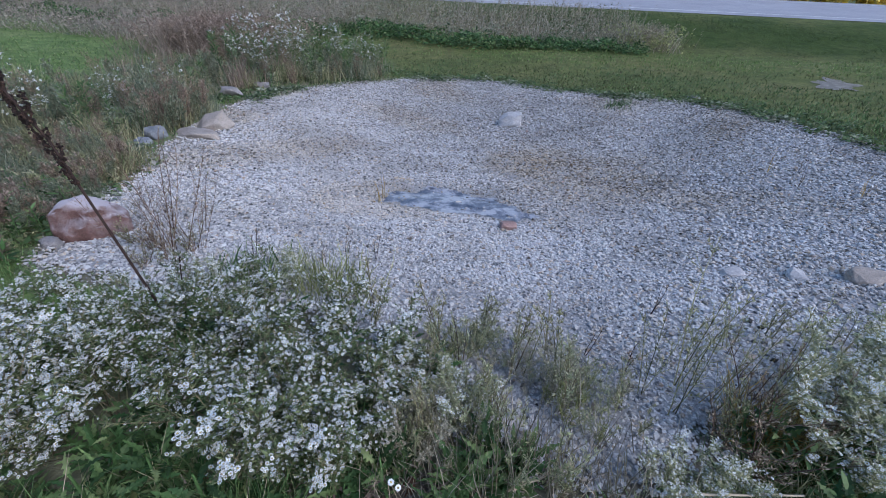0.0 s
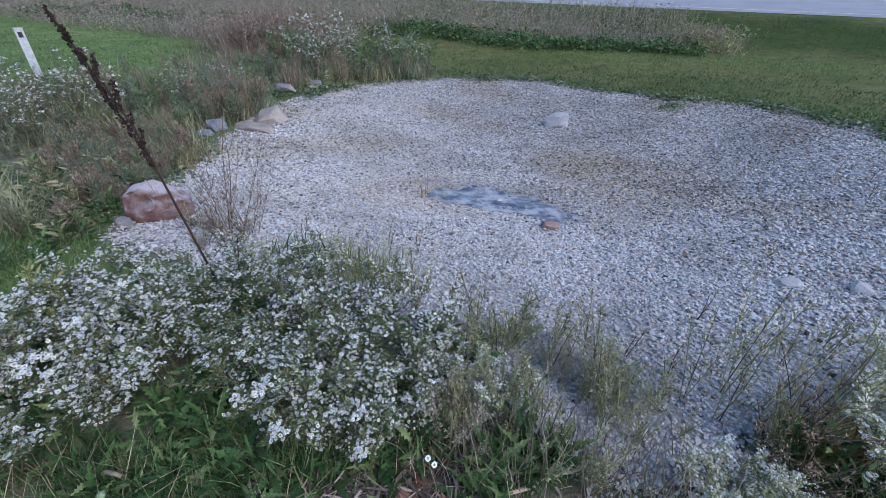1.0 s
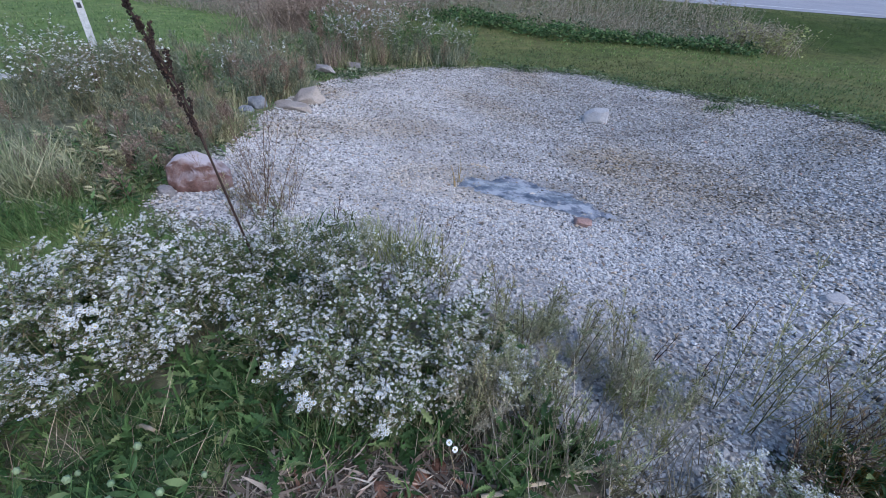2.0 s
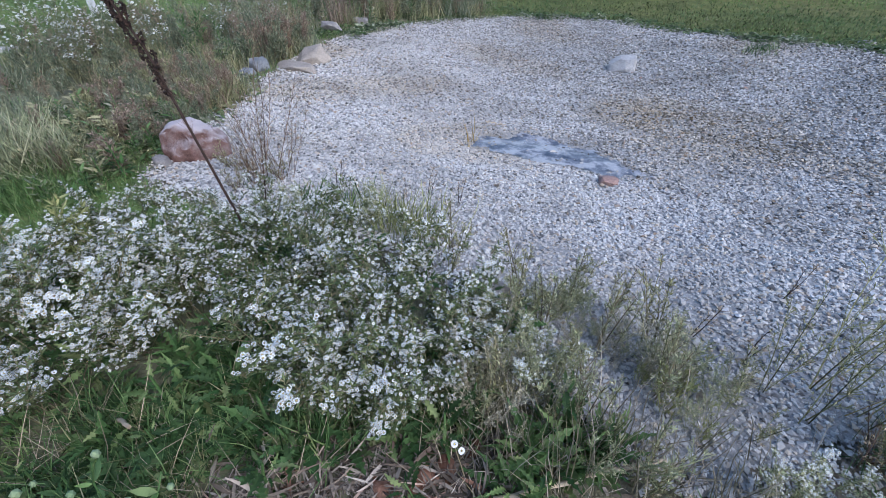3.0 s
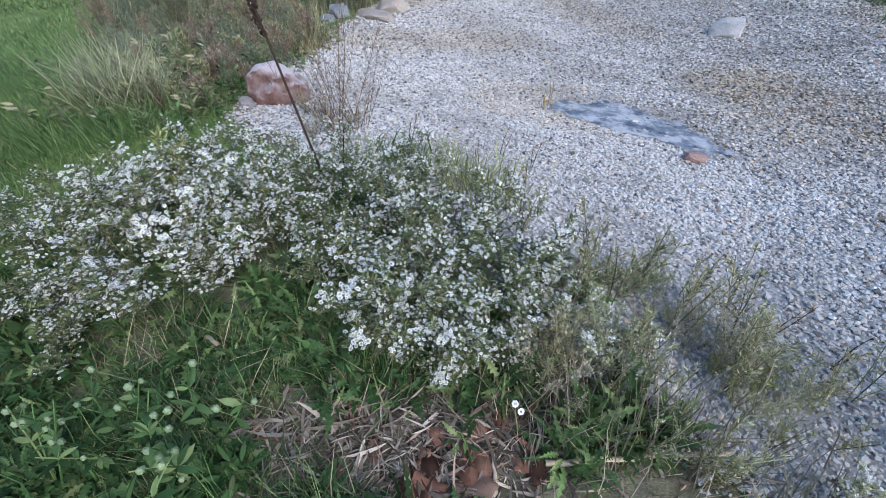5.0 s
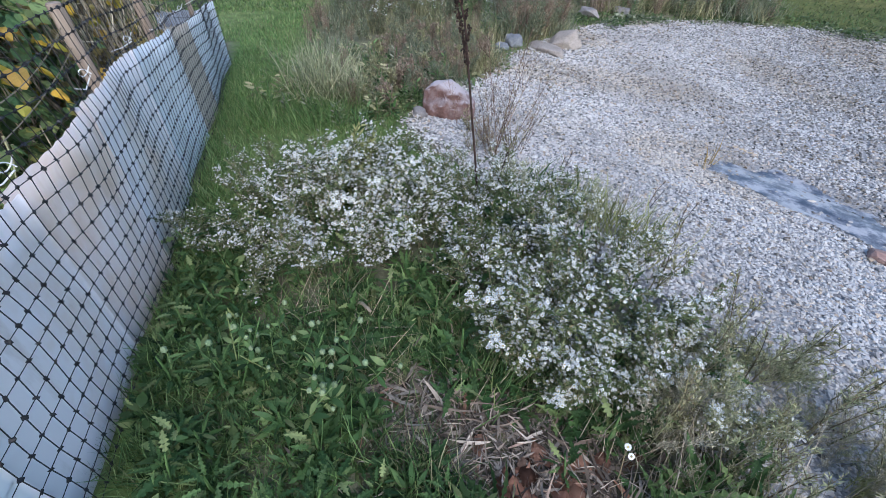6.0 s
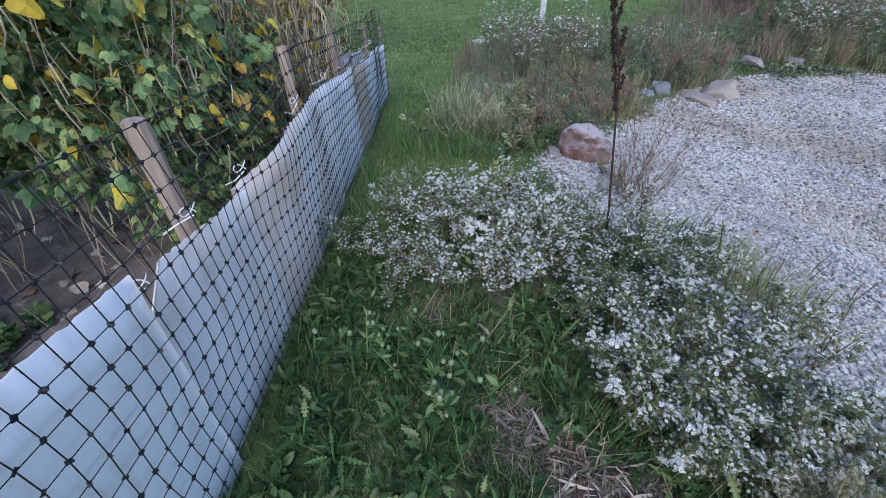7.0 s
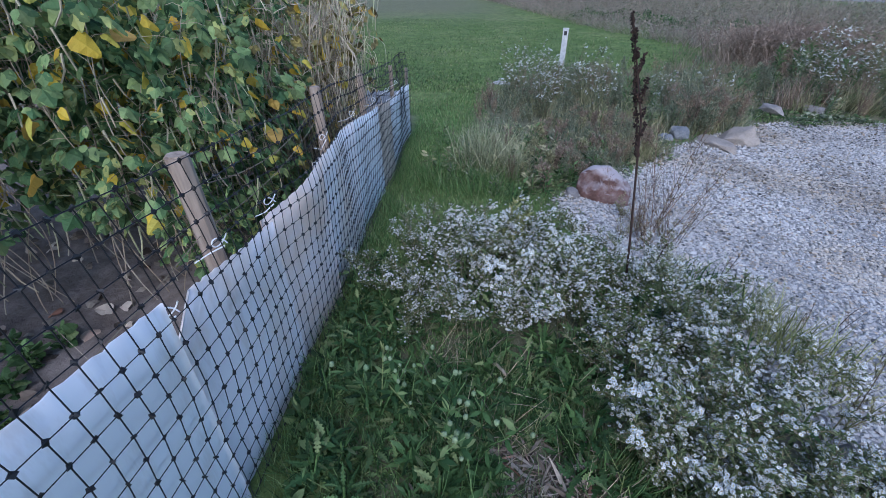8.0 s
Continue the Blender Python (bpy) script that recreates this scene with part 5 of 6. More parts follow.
side = [p for p in side if inside(*np.array(p))[()] < -0.05 and p[0] + 0.75 * (p[1] - 2.5) > -3.55]
scatter([rosette(535 + i, 32, 0.06, (LEAF_T, LOBED_T)[i % 2], (M_GREYGREEN, M_OLIVE, M_CLOVER, M_GREEN)[i], "leafy green weed beside the boulder", "side weeds", 0.8, 0.2, name="side_weed") for i in range(4)], side, R, (0.7, 1.3))
scatter([wisp(515 + i, 0.3, (M_HUSKY, M_OLIVE)[i], "low brown bushy weed at the foot of the twigs", "low brown weeds", 7, name="bushy_weed", branches=12, stems=6, spread=0.6, stem_mat=M_TWIG, leaf_len=0.018) for i in range(2)], [(-1.2, 3.05), (-1.05, 3.1), (-1.35, 3.2), (-1.5, 3.3, 0.8), (-1.1, 2.9, 0.7), (-1.3, 2.9, 0.8)], R)
# the low dark weeds round the far rim of the bed
def clover(seed, r=0.2, n=90, mat=None, label="low clover patch at the rim of the stones", name="clover_patch"):
    """A flat patch of small broad leaves."""
    rng = np.random.default_rng(seed)
    bag = Bag()
    q, k = rng.uniform(0, 2 * math.pi, n), np.sqrt(rng.uniform(0, 1, n)) * r
    at = np.stack([np.cos(q) * k, np.sin(q) * k, rng.uniform(0.01, 0.09, n) * (1.2 - k / r)], -1)
    bag.spread(*BROAD_T, at, frames_along(any_dirs(n, rng, -0.1, 0.6), rng.uniform(0.02, 0.06, n), rng, 0.6))
    return plant(name, label, "weed", "clover patches", [("foliage", bag, mat or M_CLOVER, "stuff")])


rim = []
for i in range(165):
    a, b = OUTLINE[7 + i % 11], OUTLINE[8 + i % 11]
    t = R.uniform()
    x, y = a[0] + (b[0] - a[0]) * t, a[1] + (b[1] - a[1]) * t
    k = 1 + (R.uniform(-0.012, 0.03) if i % 3 else R.uniform(0.03, 0.16))
    rim.append((2.5 + (x - 2.5) * k, 5.5 + (y - 5.5) * k))
scatter([clover(550 + i, 0.22, 100, (M_CLOVER, M_GREYGREEN, M_CLOVER)[i]) for i in range(3)], rim, R, (0.7, 1.5))
low = [(R.uniform(-3.5, -2.15), R.uniform(3.0, 5.8)) for _ in range(110)]
low = [p for p in low if inside(*np.array(p))[()] < -0.03]
scatter([clover(556 + i, 0.2, 80, (M_CLOVER, M_OLIVE, M_GREYGREEN)[i], "low leafy growth beside the stones") for i in range(3)], low[:60], R, (0.7, 1.3))
scatter([wisp(570 + i, 0.32, (M_OLIVE, M_REDGRASS)[i], "short brown-green weed beside the boulder", "short weeds", 9, branches=11, stems=5, leaf_len=0.026) for i in range(2)], low[60:], R, (0.7, 1.3))
# tall leafy clump behind the bed
far_spots = [(R.uniform(-3.2, 0.9), R.uniform(11.3, 13.2)) for _ in range(75)] + [(R.uniform(-3.9, -2.75), R.uniform(6.6, 10.8), 0.7) for _ in range(32)]
scatter([rosette(560 + i, 60, 0.11, (LEAF_T, LEAF_T, LEAF_T)[i], (M_CLOVER, M_CLOVER, M_GREYGREEN)[i % 3], "tall leafy weed behind the stones", "tall weeds", 0.8, 0.8, name="tall_weed") for i in range(3)], far_spots, R, (0.7, 1.2))


def drift(name, label, ring_fn, count, h, mat, seed, wide=0.3, spread=0.3, head=0.0):
    """Uncountable tall grass over a stretch of ground."""
    rng = np.random.default_rng(seed)
    bag = Bag()
    p = ring_fn(rng, count)
    d = np.stack([rng.normal(0, spread, len(p)), rng.normal(0, spread, len(p)), np.ones(len(p))], -1)
    z = land(p[:, 0], p[:, 1])
    bag.spread(*GRASS_T, np.column_stack([p, z]), frames_along(d, h * rng.uniform(0.45, 1.15, len(p)) * (1 + 0.28 * wave(p[:, 0], p[:, 1], 0.9, seed) + 0.15 * wave(p[:, 0], p[:, 1], 2.7, seed)), rng, 1.0, wide))
    if head:
        pick = rng.uniform(size=len(p)) < head
        for _ in range(3):
            tip = np.column_stack([p, z])[pick] + unit(d)[pick] * (h * rng.uniform(0.6, 0.95, (pick.sum(), 1)))
            bag.spread(*TINY_T, tip, frames_along(any_dirs(pick.sum(), rng, 0.1, 0.9), rng.uniform(0.06, 0.13, pick.sum()), rng, 1.0, 1.6))
    return tagged(new(name, bag.mesh(name, mat)), label, "grass", "", "stuff")


def leaf_drift(name, label, ring_fn, count, h, mat, seed, size=(0.06, 0.13)):
    """Uncountable leafy weeds: small leaves at all heights, in clumps of uneven height."""
    rng = np.random.default_rng(seed)
    p = ring_fn(rng, count)
    n = len(p)
    top = h * (0.65 + 0.35 * wave(p[:, 0], p[:, 1], 2.3, seed) + 0.25 * wave(p[:, 0], p[:, 1], 6.1, seed + 1))
    z = land(p[:, 0], p[:, 1]) + np.clip(top, 0.08, None) * np.sqrt(rng.uniform(0, 1, n))
    bag = Bag()
    bag.spread(*LEAF_T, np.column_stack([p, z]), frames_along(any_dirs(n, rng, -0.3, 0.8), rng.uniform(*size, n), rng, 0.8, 1.5))
    return tagged(new(name, bag.mesh(name, mat)), label, "weeds", "", "stuff")


def roadside(rng, n):
    r = 17.3 + rng.beta(1.1, 1.6, n) * 7.5
    w = rng.uniform(-45, 10.0, n)
    p = np.outer(r, [0.342, 0.94]) + np.outer(w, [0.94, -0.342])
    front = 17.2 + 0.5 * np.sin(w * 0.9) + 1.0 * smooth(0, 5, w)
    ok = (r > front) & (w + rng.normal(0, 0.5, n) < 4.7 + 0.5 * np.sin(r * 2))
    return p[ok]


def band_end(rng, n):
    w = 4.9 + rng.normal(0, 0.55, n)
    r = 19.3 + rng.normal(0, 0.6, n)
    return np.outer(r, [0.342, 0.94]) + np.outer(w, [0.94, -0.342])


def left_band(rng, n):
    t = rng.uniform(0, 1, n)
    a = np.array([-2.0, 14.9]) + np.outer(t, [-44.0, 21.5]) + np.outer(rng.beta(1, 2, n), [3.0, 10.0])
    return a


drift("roadside_grass", "tall dry tan grass along the road", roadside, 26000, 0.66, M_TALLGRASS, 61, 0.42, 0.5, 0.6)
leaf_drift("roadside_weeds", "olive weeds among the roadside grass", roadside, 26000, 0.5, M_GREYGREEN, 65)
leaf_drift("end_weeds", "fluffy yellow-green weeds at the end of the tall grass", band_end, 2600, 0.75, M_LIME, 67)
drift("end_grass", "pale feathery stems at the end of the tall grass", band_end, 700, 0.85, M_TALLGRASS, 68, 0.4, 0.5, 0.6)
drift("field_grass", "tall dry russet grass beyond the lawn", left_band, 27000, 0.6, M_FIELD, 62, 0.4, 0.55, 0.5)
leaf_drift("field_weeds", "olive weeds among the field grass", left_band, 15000, 0.4, M_GREYGREEN, 66)
drift("russet_growth", "reddish-brown dry growth behind the weeds", lambda g, n: np.stack([g.normal(-3.6, 1.0, n), g.normal(15.8, 0.7, n)], -1), 7000, 1.05, M_REDGRASS, 63, 0.16, 0.5, 0.6)


def roadside_front(rng, n):
    w = rng.uniform(-24, 4.6, n)
    r = 17.0 + 0.4 * np.sin(w * 0.9) + 1.0 * smooth(0, 5, w) + rng.normal(0, 0.4, n)
    return np.outer(r, [0.342, 0.94]) + np.outer(w, [0.94, -0.342])


leaf_drift("ditch_weeds", "low dark green weeds before the tall grass", roadside_front, 20000, 0.45, M_GREEN, 64, (0.07, 0.15))


def shrub(seed, h=1.8):
    rng = np.random.default_rng(seed)
    bag, stem = Bag(), Bag()
    for s in range(9):
        d = any_dirs(1, rng, 0.5, 1.0)[0]
        line = arc((0, 0, -0.05), d, h * rng.uniform(0.6, 1.0), 0.1, 6, rng)
        stem.tube(line, 0.03, 0.008, 4)
        n = 80
        at = line[rng.integers(1, 6, n)] + rng.normal(0, 0.22, (n, 3))
        bag.spread(*BROAD_T, at, frames_along(any_dirs(n, rng), rng.uniform(0.12, 0.26, n), rng, 1))
    return plant("roadside_shrub", "golden autumn shrub beyond the road", "shrub", "autumn shrubs along the road", [("trunk", stem, M_DRY, ""), ("crown", bag, M_FALL, "stuff")])


far_side = []
for i in range(64):
    w = -2 + i * 0.95 + R.uniform(-0.3, 0.3)
    r = ROAD_B + 1.9 + R.uniform(0, 3)
    far_side.append((0.342 * r + 0.94 * w, 0.94 * r - 0.342 * w))
scatter([shrub(570), shrub(571)], far_side, R, (0.8, 1.3))


def lawn_blades():
    rng = np.random.default_rng(71)
    n = 150000
    d = 0.6 + 11.5 * rng.beta(1.0, 1.9, n)
    q = rng.uniform(-1.35, 1.2, n)
    x, y = d * np.sin(q), d * np.cos(q)
    x, y = np.where(rng.uniform(size=n) < 0.3, rng.uniform(-6.5, -0.5, n), x), y
    b, s = behind_fence(x, y), along_fence(x, y)
    e = inside(x, y)
    bed = np.hypot((x + 0.1) / 1.3, (y - 1.25) / 0.95)
    ok = ((b < -0.02) | (s > 6.2)) & (e < -0.05) & (bed > 0.9) & (inside(x, y, ROUGH) < 0.1 + 0.2 * wave(x, y, 3)) & (np.abs(q) < 1.6) & (y > -0.6)
    x, y = x[ok], y[ok]
    far = np.hypot(x, y)
    bag = Bag()
    dd = np.stack([rng.normal(0, 0.45, len(x)), rng.normal(0, 0.45, len(x)), np.ones(len(x))], -1)
    shade = 1 + 0.5 * wave(x, y, 3)
    bag.spread(*GRASS_T, np.stack([x, y, land(x, y) - 0.004], -1), frames_along(dd, rng.uniform(0.03, 0.075, len(x)) * (0.8 + 0.25 * shade), rng, 1.0, np.clip(far / 4, 1.0, 3.0)[:, None] * 1.2))
    tagged(new("lawn_grass", bag.mesh("lawn_grass", M_FRESH)), "short mown green lawn grass", "grass", "", "stuff")


lawn_blades()


def far_lawn():
    rng = np.random.default_rng(72)
    n = 90000
    d = 9 + 18 * rng.uniform(0, 1, n) ** 1.3
    q = rng.uniform(-1.2, 1.2, n)
    x, y = d * np.sin(q), d * np.cos(q)
    ok = (inside(x, y) < -0.1) & (toward_road(x, y) < 26.2) & (np.hypot((x - 11.9) / 1.7, (y - 9.6) / 1.6) > rng.uniform(0.4, 1.1, n))
    x, y = x[ok], y[ok]
    dd = np.stack([rng.normal(0, 0.6, len(x)), rng.normal(0, 0.6, len(x)), np.ones(len(x))], -1)
    fr = frames_along(dd, rng.uniform(0.04, 0.085, len(x)), rng, 1.0, 4.5)
    at = np.stack([x, y, land(x, y) - 0.004], -1)
    lush = rng.uniform(size=len(x)) < 1.3 * lush_at(x, y)
    strip = (toward_road(x, y) > 14.8) & (toward_road(x, y) + rng.normal(0, 0.4, len(x)) < 18.5)
    worn = (x + 0.15 * y + rng.normal(0, 1.2, len(x)) > 1.0) & ~strip
    patch = (wave(x, y, 1.1) + 0.6 * wave(x, y, 3.3, 2) + rng.normal(0, 0.5, len(x)) > 0.1) & ~strip & ~lush
    for name, label, sel, mat in (("far_lawn_grass", "mown lawn grass beyond the stones", ~patch & ~worn & ~lush, M_GRASS), ("worn_lawn_grass", "dull worn lawn grass beyond the stones", ~patch & worn & ~lush, M_OLDGRASS), ("far_lawn_clover", "clover patches in the mown lawn", patch, M_CLOVER), ("slope_grass", "long dark grass on the slope below the road", lush, M_LUSH)):
        bag = Bag()
        bag.spread(*GRASS_T, at[sel], fr[sel])
        tagged(new(name, bag.mesh(name, mat)), label, "grass", "", "stuff")


far_lawn()


def marker_post():
    root = tagged(new("marker_post"), "white plastic marker post with a dark cap in the lawn", "post")
    root.matrix_basis = pose(-7.94, 10.92, land1(-7.94, 10.92), 0, 0, 36)
    for name, size, z, mat, y in (("post_body", (0.15, 0.11, 0.98), 0.46, M_MARKER, 0), ("window", (0.10, 0.03, 0.13), 0.84, M_BLACK, -0.05), ("cap_top", (0.17, 0.13, 0.035), 0.95, M_MARKER, 0)):
        bm = bmesh.new()
        bmesh.ops.create_cube(bm, size=1)
        bmesh.ops.scale(bm, vec=size, verts=bm.verts)
        bmesh.ops.bevel(bm, geom=bm.edges[:], offset=0.012, segments=2, affect="EDGES")
        ob = part(name, bm_mesh(name, bm, mat), root)
        ob.location = (0, y, z)


marker_post()

# -- the garden fence --
fence = tagged(new("garden_fence"), "low garden fence of white boards and black netting on wooden stakes", "fence")


def bulge(s, h):
    """How far the soft boards and the netting lean out and in along the line; h: the share of their height."""
    return float(smooth(0.2, 0.9, s)) * (0.017 * math.sin(3.1 * s + 0.4) + 0.016 * h * math.sin(4.3 * s) + 0.008 * h * math.sin(11 * s))


def board(s0, s1, top0, top1, mat, off, scallop=0.012, label="", seed=0, slant=0.0):
    """A thin ribbed board that stands in the ground, with a wavy cut top."""
    n = max(6, int((s1 - s0) / 0.022))
    rows = 7
    front, back = [], []
    for j in range(rows + 1):
        for i in range(n + 1):
            t = i / n
            s = s0 + (s1 - s0) * t
            g = land1(*fence_at(s)[:2]) - 0.03
            top = top0 + (top1 - top0) * t + scallop * (abs(math.sin(s * 42 + seed)) - 0.5) + 0.004 * math.sin(s * 5 + seed)
            z = g + (top - g) * j / rows
            bow = off + 0.034 * (0.5 - t) + 0.0018 * math.sin(s * 2 * math.pi / 0.045) + bulge(s, j / rows)
            s += slant * (j / rows) ** 4 * (1 - t)
            front.append(fence_at(s, bow, z))
            back.append(fence_at(s, bow + 0.006, z))
    k = n + 1
    f = []
    for j in range(rows):
        for i in range(n):
            a = j * k + i
            f.append((a, a + k, a + k + 1, a + 1))
            o = len(front)
            f.append((o + a, o + a + 1, o + a + k + 1, o + a + k))
    for i in range(n):
        o, a = len(front), rows * k + i
        f.append((a, o + a, o + a + 1, a + 1))
    for j in range(rows):
        o = len(front)
        for c, flip in ((0, 0), (n, 1)):
            a = j * k + c
            f.append((a, o + a, o + a + k, a + k) if flip else (a, a + k, o + a + k, o + a))
    part("board", mesh_of("board", front + back, f, mat, None, True), fence, label)


board(-1.1, 0.08, 1.04, 0.88, M_BOARD, 0.012, 0.006, "clean white board", 1)
board(-0.06, 0.74, 0.81, 0.75, M_BOARD_OLD, 0.016, 0.008, "stained pinkish-white board", 2, 0.28)
board(0.72, 1.30, 0.76, 0.79, M_BOARD_STAIN, 0.016, 0.008, "stained white board", 3)
board(1.28, 2.10, 0.785, 0.755, M_BOARD_OLD, 0.016, 0.012, "stained white board", 4)
board(2.08, 2.95, 0.745, 0.655, M_BOARD, 0.016, 0.012, "white board", 5)
board(2.93, 3.50, 0.655, 0.575, M_TANBOARD, 0.016, 0.006, "tan wooden board", 6)
board(3.48, 5.0, 0.57, 0.43, M_BOARD, 0.016, 0.014, "white board", 7)


def net():
    """Black plastic netting: crossing strands from the ground to the stakes' tops."""
    bag = Bag()
    rng = np.random.default_rng(81)
    cell, rise = 0.0588, 0.084

    def at(s, j):
        g = land1(*fence_at(s)[:2])
        z = g + 0.02 + rise * j * (1 - 0.03 * s)
        off = -0.027 + bulge(s, min(1.0, j / 9)) + 0.006 * math.sin(s * 5 + 0.5 * j) + 0.012 * max(0, j - 10)
        return fence_at(s + 0.006 * math.sin(1.1 * j + 3 * s), off, z + 0.012 * math.sin(2.1 * s + 0.3 * j))

    rows = 14
    grid_s = np.arange(-1.342, 5.0, cell)
    for j in range(rows + 1):
        bag.tube([at(s, j) for s in grid_s], 0.0016, 0.0016, 4)
    for s in grid_s:
        bag.tube([at(s, j) for j in range(rows + 1)], 0.0015, 0.0015, 4)
    knots = np.array([at(s, j) for s in grid_s for j in range(rows + 1)])
    bag.spread(*CHIPS[1], knots, turns(len(knots), rng) * 0.017)
    part("netting", bag.mesh("netting", M_NET), fence, "black plastic netting with square cells", "stuff")


net()


def stake(base, top, r, label="weathered wooden stake"):
    a, b = np.array(base), np.array(top)
    d = unit(b - a)
    bm = bmesh.new()
    bmesh.ops.create_cone(bm, cap_ends=True, segments=10, radius1=r * 1.05, radius2=r, depth=1.0)
    bmesh.ops.bevel(bm, geom=[e for e in bm.edges if all(v.co.z > 0.4 for v in e.verts)], offset=r * 0.15, segments=2, affect="EDGES")
    for v in bm.verts:
        v.co.x *= 1.15
        v.co.x += 0.1 * r * math.sin(7 * v.co.z + 3 * v.co.y)
    m = Matrix.Translation((a + b) / 2) @ Vector(d).to_track_quat("Z", "Y").to_matrix().to_4x4() @ Matrix.Diagonal((1, 1, np.linalg.norm(b - a), 1))
    bmesh.ops.transform(bm, matrix=m, verts=bm.verts)
    part("stake", bm_mesh("stake", bm, M_STAKE, False), fence, label)


stake(fence_at(0.60, 0.17, -0.1), fence_at(0.53, 0.155, 1.10), 0.032)
stake(fence_at(1.93, 0.16, -0.1), fence_at(1.87, 0.15, 1.03), 0.028)
stake(fence_at(3.05, 0.15, -0.2), fence_at(3.01, 0.15, 0.90), 0.026)
stake(fence_at(4.42, 0.12, -0.25), fence_at(4.40, 0.12, 0.75), 0.02)
stake(fence_at(5.05, 0.05, -0.3), fence_at(5.05, 0.03, 0.62), 0.02)


def tie(s, z, seed):
    """A loop of white cord knotted through the board and the netting."""
    rng = np.random.default_rng(seed)
    bag = Bag()
    q = np.linspace(0, 2.2 * math.pi, 16)
    p = np.array([fence_at(s + 0.017 * math.cos(a), 0.02 + 0.03 * math.sin(a * 0.5), z + 0.02 * math.sin(a) + 0.004 * a) for a in q])
    bag.tube(p, 0.0024, 0.0024, 5)
    end = rng.uniform(0.05, 0.1)
    bag.tube([fence_at(s, 0.02, z), fence_at(s - 0.03, 0.02 + end / 2, z - 0.02 + rng.normal(0, 0.01)), fence_at(s - 0.06, 0.02 + end, z - 0.03)], 0.0028, 0.0022, 5)
    part("tie", bag.mesh("tie", M_TIE, True), fence, "white cord tie")


for i, (s, z) in enumerate(((0.13, 0.80), (0.42, 0.84), (0.80, 0.80), (1.55, 0.82), (2.2, 0.78), (2.95, 0.70), (3.6, 0.64), (4.2, 0.6))):
    tie(s, z, i)


def twine(a, b, sag, r=0.0022):
    bag = Bag()
    t = np.linspace(0, 1, 14)[:, None]
    p = np.array(a) + (np.array(b) - np.array(a)) * t
    p[:, 2] -= (sag * 4 * t * (1 - t))[:, 0]
    bag.tube(p, r, r, 4)
    part("twine", bag.mesh("twine", M_WIRE), fence, "old grey twine")


twine(fence_at(-0.9, 0.2, 0.78), fence_at(0.55, 0.16, 0.82), 0.05)
twine(fence_at(0.55, 0.16, 0.82), fence_at(1.9, 0.16, 0.86), 0.06)
twine(fence_at(0.56, 0.16, 0.98), fence_at(1.9, 0.16, 0.95), 0.10)
twine(fence_at(1.9, 0.16, 0.86), fence_at(3.0, 0.15, 0.74), 0.05)


def far_panel():
    """The fence's far end: pale boards turning the corner, and upright netting with clips."""
    bag = Bag()
    a, b = np.array(fence_at(5.0, 0.02)), np.array(fence_at(5.0, 0.6))
    for i in range(14):
        p = a + (b - a) * i / 13
        g = land1(p[0], p[1])
        bag.tube([(p[0], p[1], g), (p[0], p[1], g + 1.0)], 0.002, 0.002, 3)
    for j in range(10):
        z = 0.1 * (j + 1)
        bag.tube([(*(a + (b - a) * t)[:2], land1(*(a + (b - a) * t)[:2]) + z) for t in np.linspace(0, 1, 8)], 0.002, 0.002, 3)
    part("end_netting", bag.mesh("end_netting", M_NET), fence, "black netting across the far end", "stuff")
    v, f = [], []
    for t in np.linspace(0, 1, 24):
        p = a + (b - a) * t
        g = land1(p[0], p[1])
        for o in (0.0, 0.008):
            for z in (g - 0.03, g + 0.56 + 0.01 * math.sin(30 * t)):
                v.append((p[0] + 0.02 * math.sin(9 * t), p[1] + o, z))
    for i in range(23):
        k = 4 * i
        f += [(k, k + 4, k + 5, k + 1), (k + 2, k + 3, k + 7, k + 6), (k + 1, k + 5, k + 7, k + 3)]
    part("board", mesh_of("end_board", v, f, M_BOARD_SHADED, None, True), fence, "white board across the far end, shade put into its colour")


far_panel()

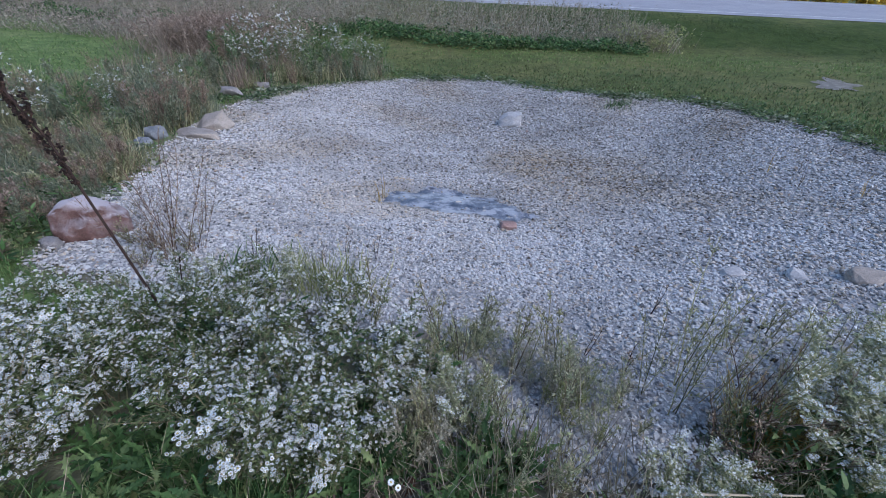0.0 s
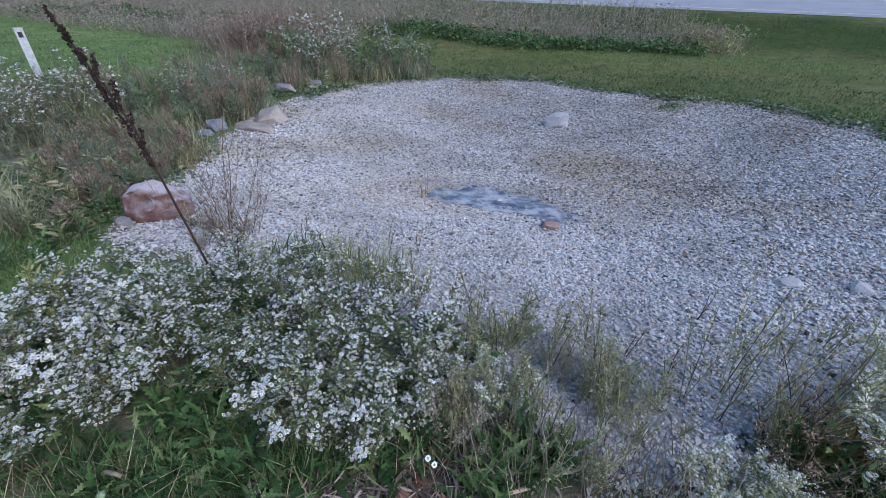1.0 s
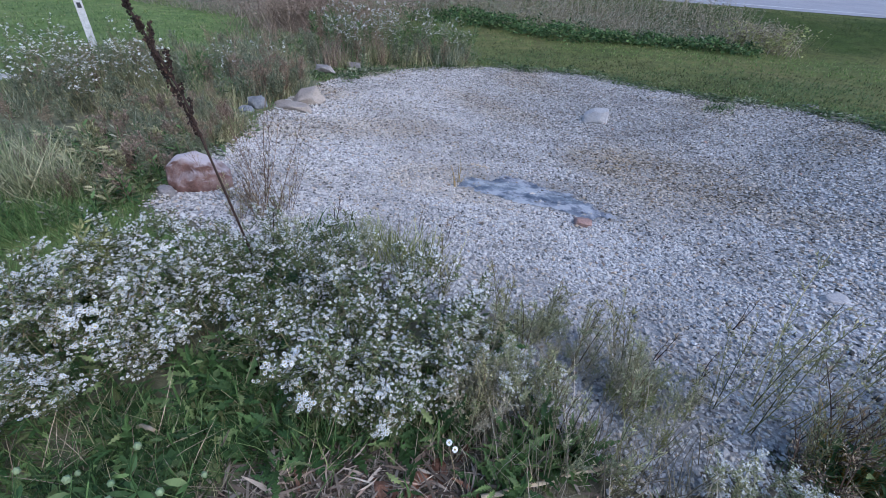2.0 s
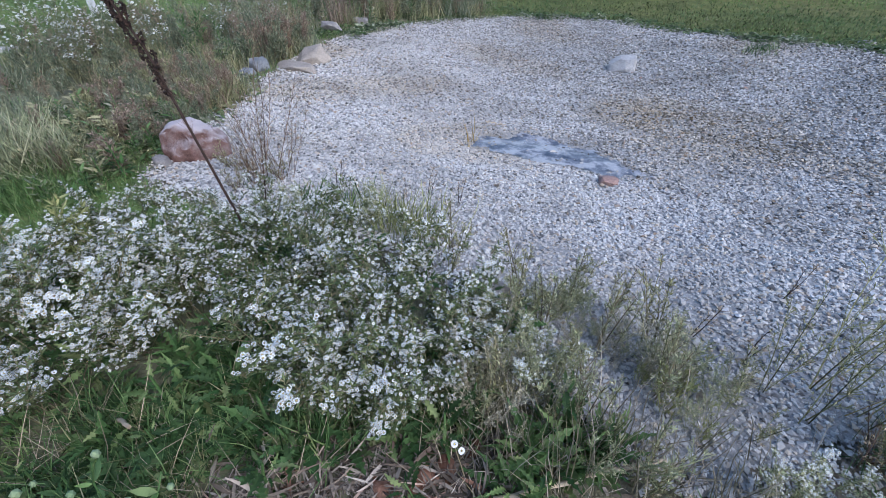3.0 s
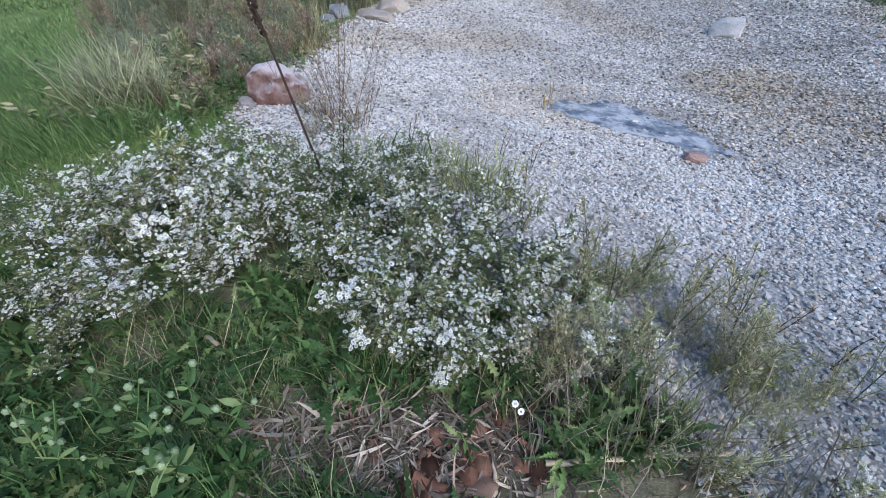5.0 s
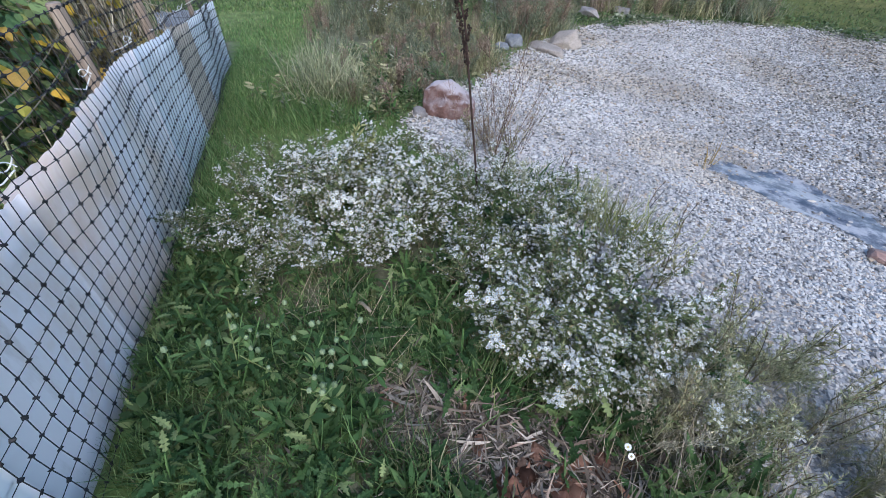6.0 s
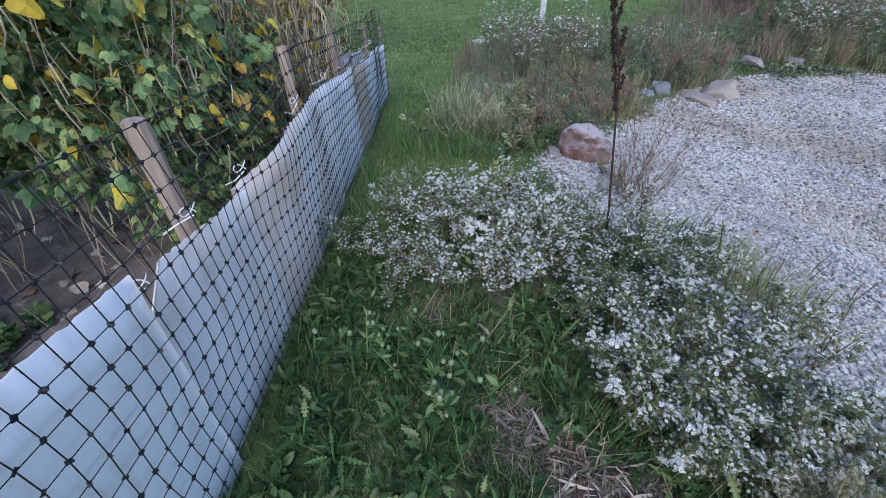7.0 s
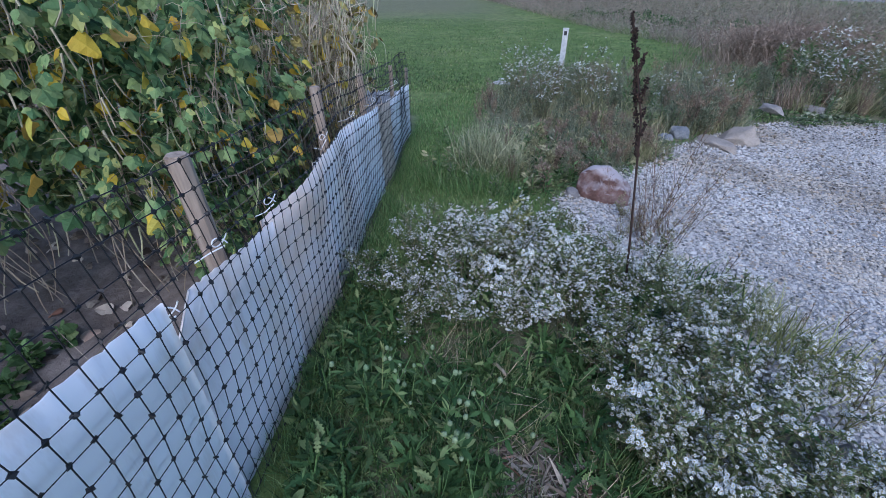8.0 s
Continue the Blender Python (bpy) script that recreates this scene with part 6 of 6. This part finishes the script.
# -- the bean rows behind the fence --
def bean_plant(seed, h=1.95, yellow=0.10, dry=False, low=0.27, thin=1.0, label="climbing bean plant with green and yellowing leaves"):
    rng = np.random.default_rng(seed)
    vine, green, pod, golden = Bag(), Bag(), Bag(), []
    for s in range(7 if dry else 4):
        x, y = rng.normal(0, 0.10, 2)
        n = 26
        t = np.linspace(0, 1, n)
        line = np.stack([x + 0.07 * np.sin(9 * t + s) + 0.08 * t * rng.normal(), y + 0.07 * np.cos(8 * t + s), h * rng.uniform(0.8, 1.05) * t - 0.02], -1)
        vine.tube(line, 0.005 if dry else 0.0032, 0.0018, 4)
        k = 9 if dry else int(54 * thin)
        i = rng.integers(2 if dry else int(low * n), n - 1, k)
        out = any_dirs(k, rng, -0.25, 0.35)
        at = line[i] + out * rng.uniform(0.06, 0.22, (k, 1))
        for a, b in zip(line[i][::2], at[::2]):
            vine.tube([a, (a + b) / 2 + [0, 0, 0.015], b], 0.0014, 0.001, 3)
        d = unit(out * [1, 1, 0.2] + [0, 0, -0.75])
        sel = (rng.uniform(size=k) < (0.15 if dry else 1.6 * yellow)) & (i > 0.36 * n)
        up = frames_along(d, rng.uniform(0.042, 0.084, k), rng, 0.7)
        golden += [(a, f * 1.25) for a, f in zip(at[sel], up[sel])]
        green.spread(*HEART_T, at[~sel], up[~sel])
        for q in (-0.9, 0.9):
            turn = np.array([[math.cos(q), -math.sin(q), 0], [math.sin(q), math.cos(q), 0], [0, 0, 1]])
            green.spread(*HEART_T, at[~sel], (up @ turn)[~sel] * 0.85)
        if dry:
            for a in line[rng.integers(10, n, 7)]:
                d2 = any_dirs(1, rng, -0.2, 0.5)[0] * [1, 1, 0.6]
                ln = rng.uniform(0.25, 0.7)
                tq = np.linspace(0, 1, 8)[:, None]
                hang = a + d2 * 0.22 * np.sin(2.2 * tq) - np.array([0, 0, ln]) * tq**1.4 + 0.015 * np.sin(tq * rng.uniform(6, 14) + [0, 2, 4])
                vine.tube(hang, 0.0032, 0.0018, 3)
        m = 9 if not dry else 14
        p0 = line[rng.integers(6, n - 1, m)] + any_dirs(m, rng, -0.2, 0.2) * 0.1
        for a in p0:
            ln = rng.uniform(0.1, 0.2)
            c = rng.normal(0, 0.03, 2)
            pod.tube([a, a + [c[0] * 0.3, c[1] * 0.3, -ln * 0.5], a + [c[0], c[1], -ln]], 0.005, 0.003, 4)
    root = plant("bean_plant", label, "bean plant", "bean rows", [("vine", vine, M_VINE, ""), ("foliage", green, M_WITHER if dry else M_BEAN, "stuff"), ("pod", pod, M_POD, "stuff")])
    single_leaves(root, HEART_T, M_GOLD_ONE, [a for a, f in golden], [f for a, f in golden], "yellow_leaf")
    return root


def garden_spots(rows, s0, s1, step):
    out = []
    for off in rows:
        for s in np.arange(s0, s1, step):
            p = fence_at(s + R.normal(0, 0.06), off + R.normal(0, 0.07))
            out.append((p[0], p[1]))
    return out


scatter([bean_plant(600 + i, yellow=0.10) for i in range(4)], garden_spots((1.1,), 1.2, 2.9, 0.28) + garden_spots((1.65,), 1.2, 3.4, 0.34), R, (0.9, 1.15), 4)
scatter([bean_plant(615 + i, 1.5, 0.10, low=0.12, thin=0.7) for i in range(3)], garden_spots((0.78,), 1.5, 3.1, 0.24), R, (0.85, 1.1), 4)
scatter([bean_plant(605 + i, 2.0, 0.03, low=0.58) for i in range(3)], garden_spots((1.75,), -0.2, 1.1, 0.3) + garden_spots((2.35, 3.0), -0.8, 3.4, 0.4), R, (0.95, 1.15), 4)
scatter([bean_plant(610 + i, 1.85, 0.4, True, label="dried tan bean vines and stalks") for i in range(3)], garden_spots((0.6, 0.95, 1.35), 2.95, 4.4, 0.22), R, (0.85, 1.1), 5)


def corn_stalk(seed, h=1.9):
    """A dead stalk with long papery leaves that hang down."""
    rng = np.random.default_rng(seed)
    stem = Bag()
    line = arc((0, 0, -0.03), (rng.normal(0, 0.1), rng.normal(0, 0.1), 1), h, 0.03, 12, rng, 0.02)
    stem.tube(line, 0.011, 0.004, 6)
    root = plant("corn_stalk", "dead tan stalk with hanging papery leaves", "corn", "dead stalks in the garden", [("stem", stem, M_VINE, "")])
    n = 9
    d = any_dirs(n, rng, 0.2, 0.7)
    single_leaves(root, DRY_T, M_VINE, line[rng.integers(2, 11, n)], frames_along(d, rng.uniform(0.14, 0.3, n), rng, 0.6))
    return root


DRY_T = blade(0.11, 1.1, 7, 0.1, 0.35)
scatter([corn_stalk(660 + i) for i in range(3)], garden_spots((0.7, 1.2), 2.9, 4.3, 0.3), R, (0.85, 1.15), 5)
scatter([rosette(620 + i, 24, 0.06, HEART_T, M_GREEN, "low leafy green plant in the garden soil", "low garden plants", 0.8, 0.1) for i in range(2)],
        [tuple(np.array(fence_at(s, o))[:2]) for s, o in ((-0.6, 0.25), (-0.35, 0.3), (-0.75, 0.5), (0.3, 0.28), (0.42, 0.2), (1.2, 0.35), (1.5, 0.4), (2.0, 0.4), (0.15, 0.22))] + [(-2.2, -0.7), (-2.1, -0.85), (-2.35, -0.62), (-2.45, -0.5), (-2.0, -0.72), (-2.3, -0.85), (-2.55, -0.7)], R, (0.7, 1.1))
scatter([tuft(630, 0.75, 3, 0.12, M_TALLGRASS, label="single straw-coloured grass head in the garden", wide=0.12, foot=0.01)], [tuple(np.array(fence_at(0.3, 0.35))[:2])], R)

# -- single stones, last --
stones()
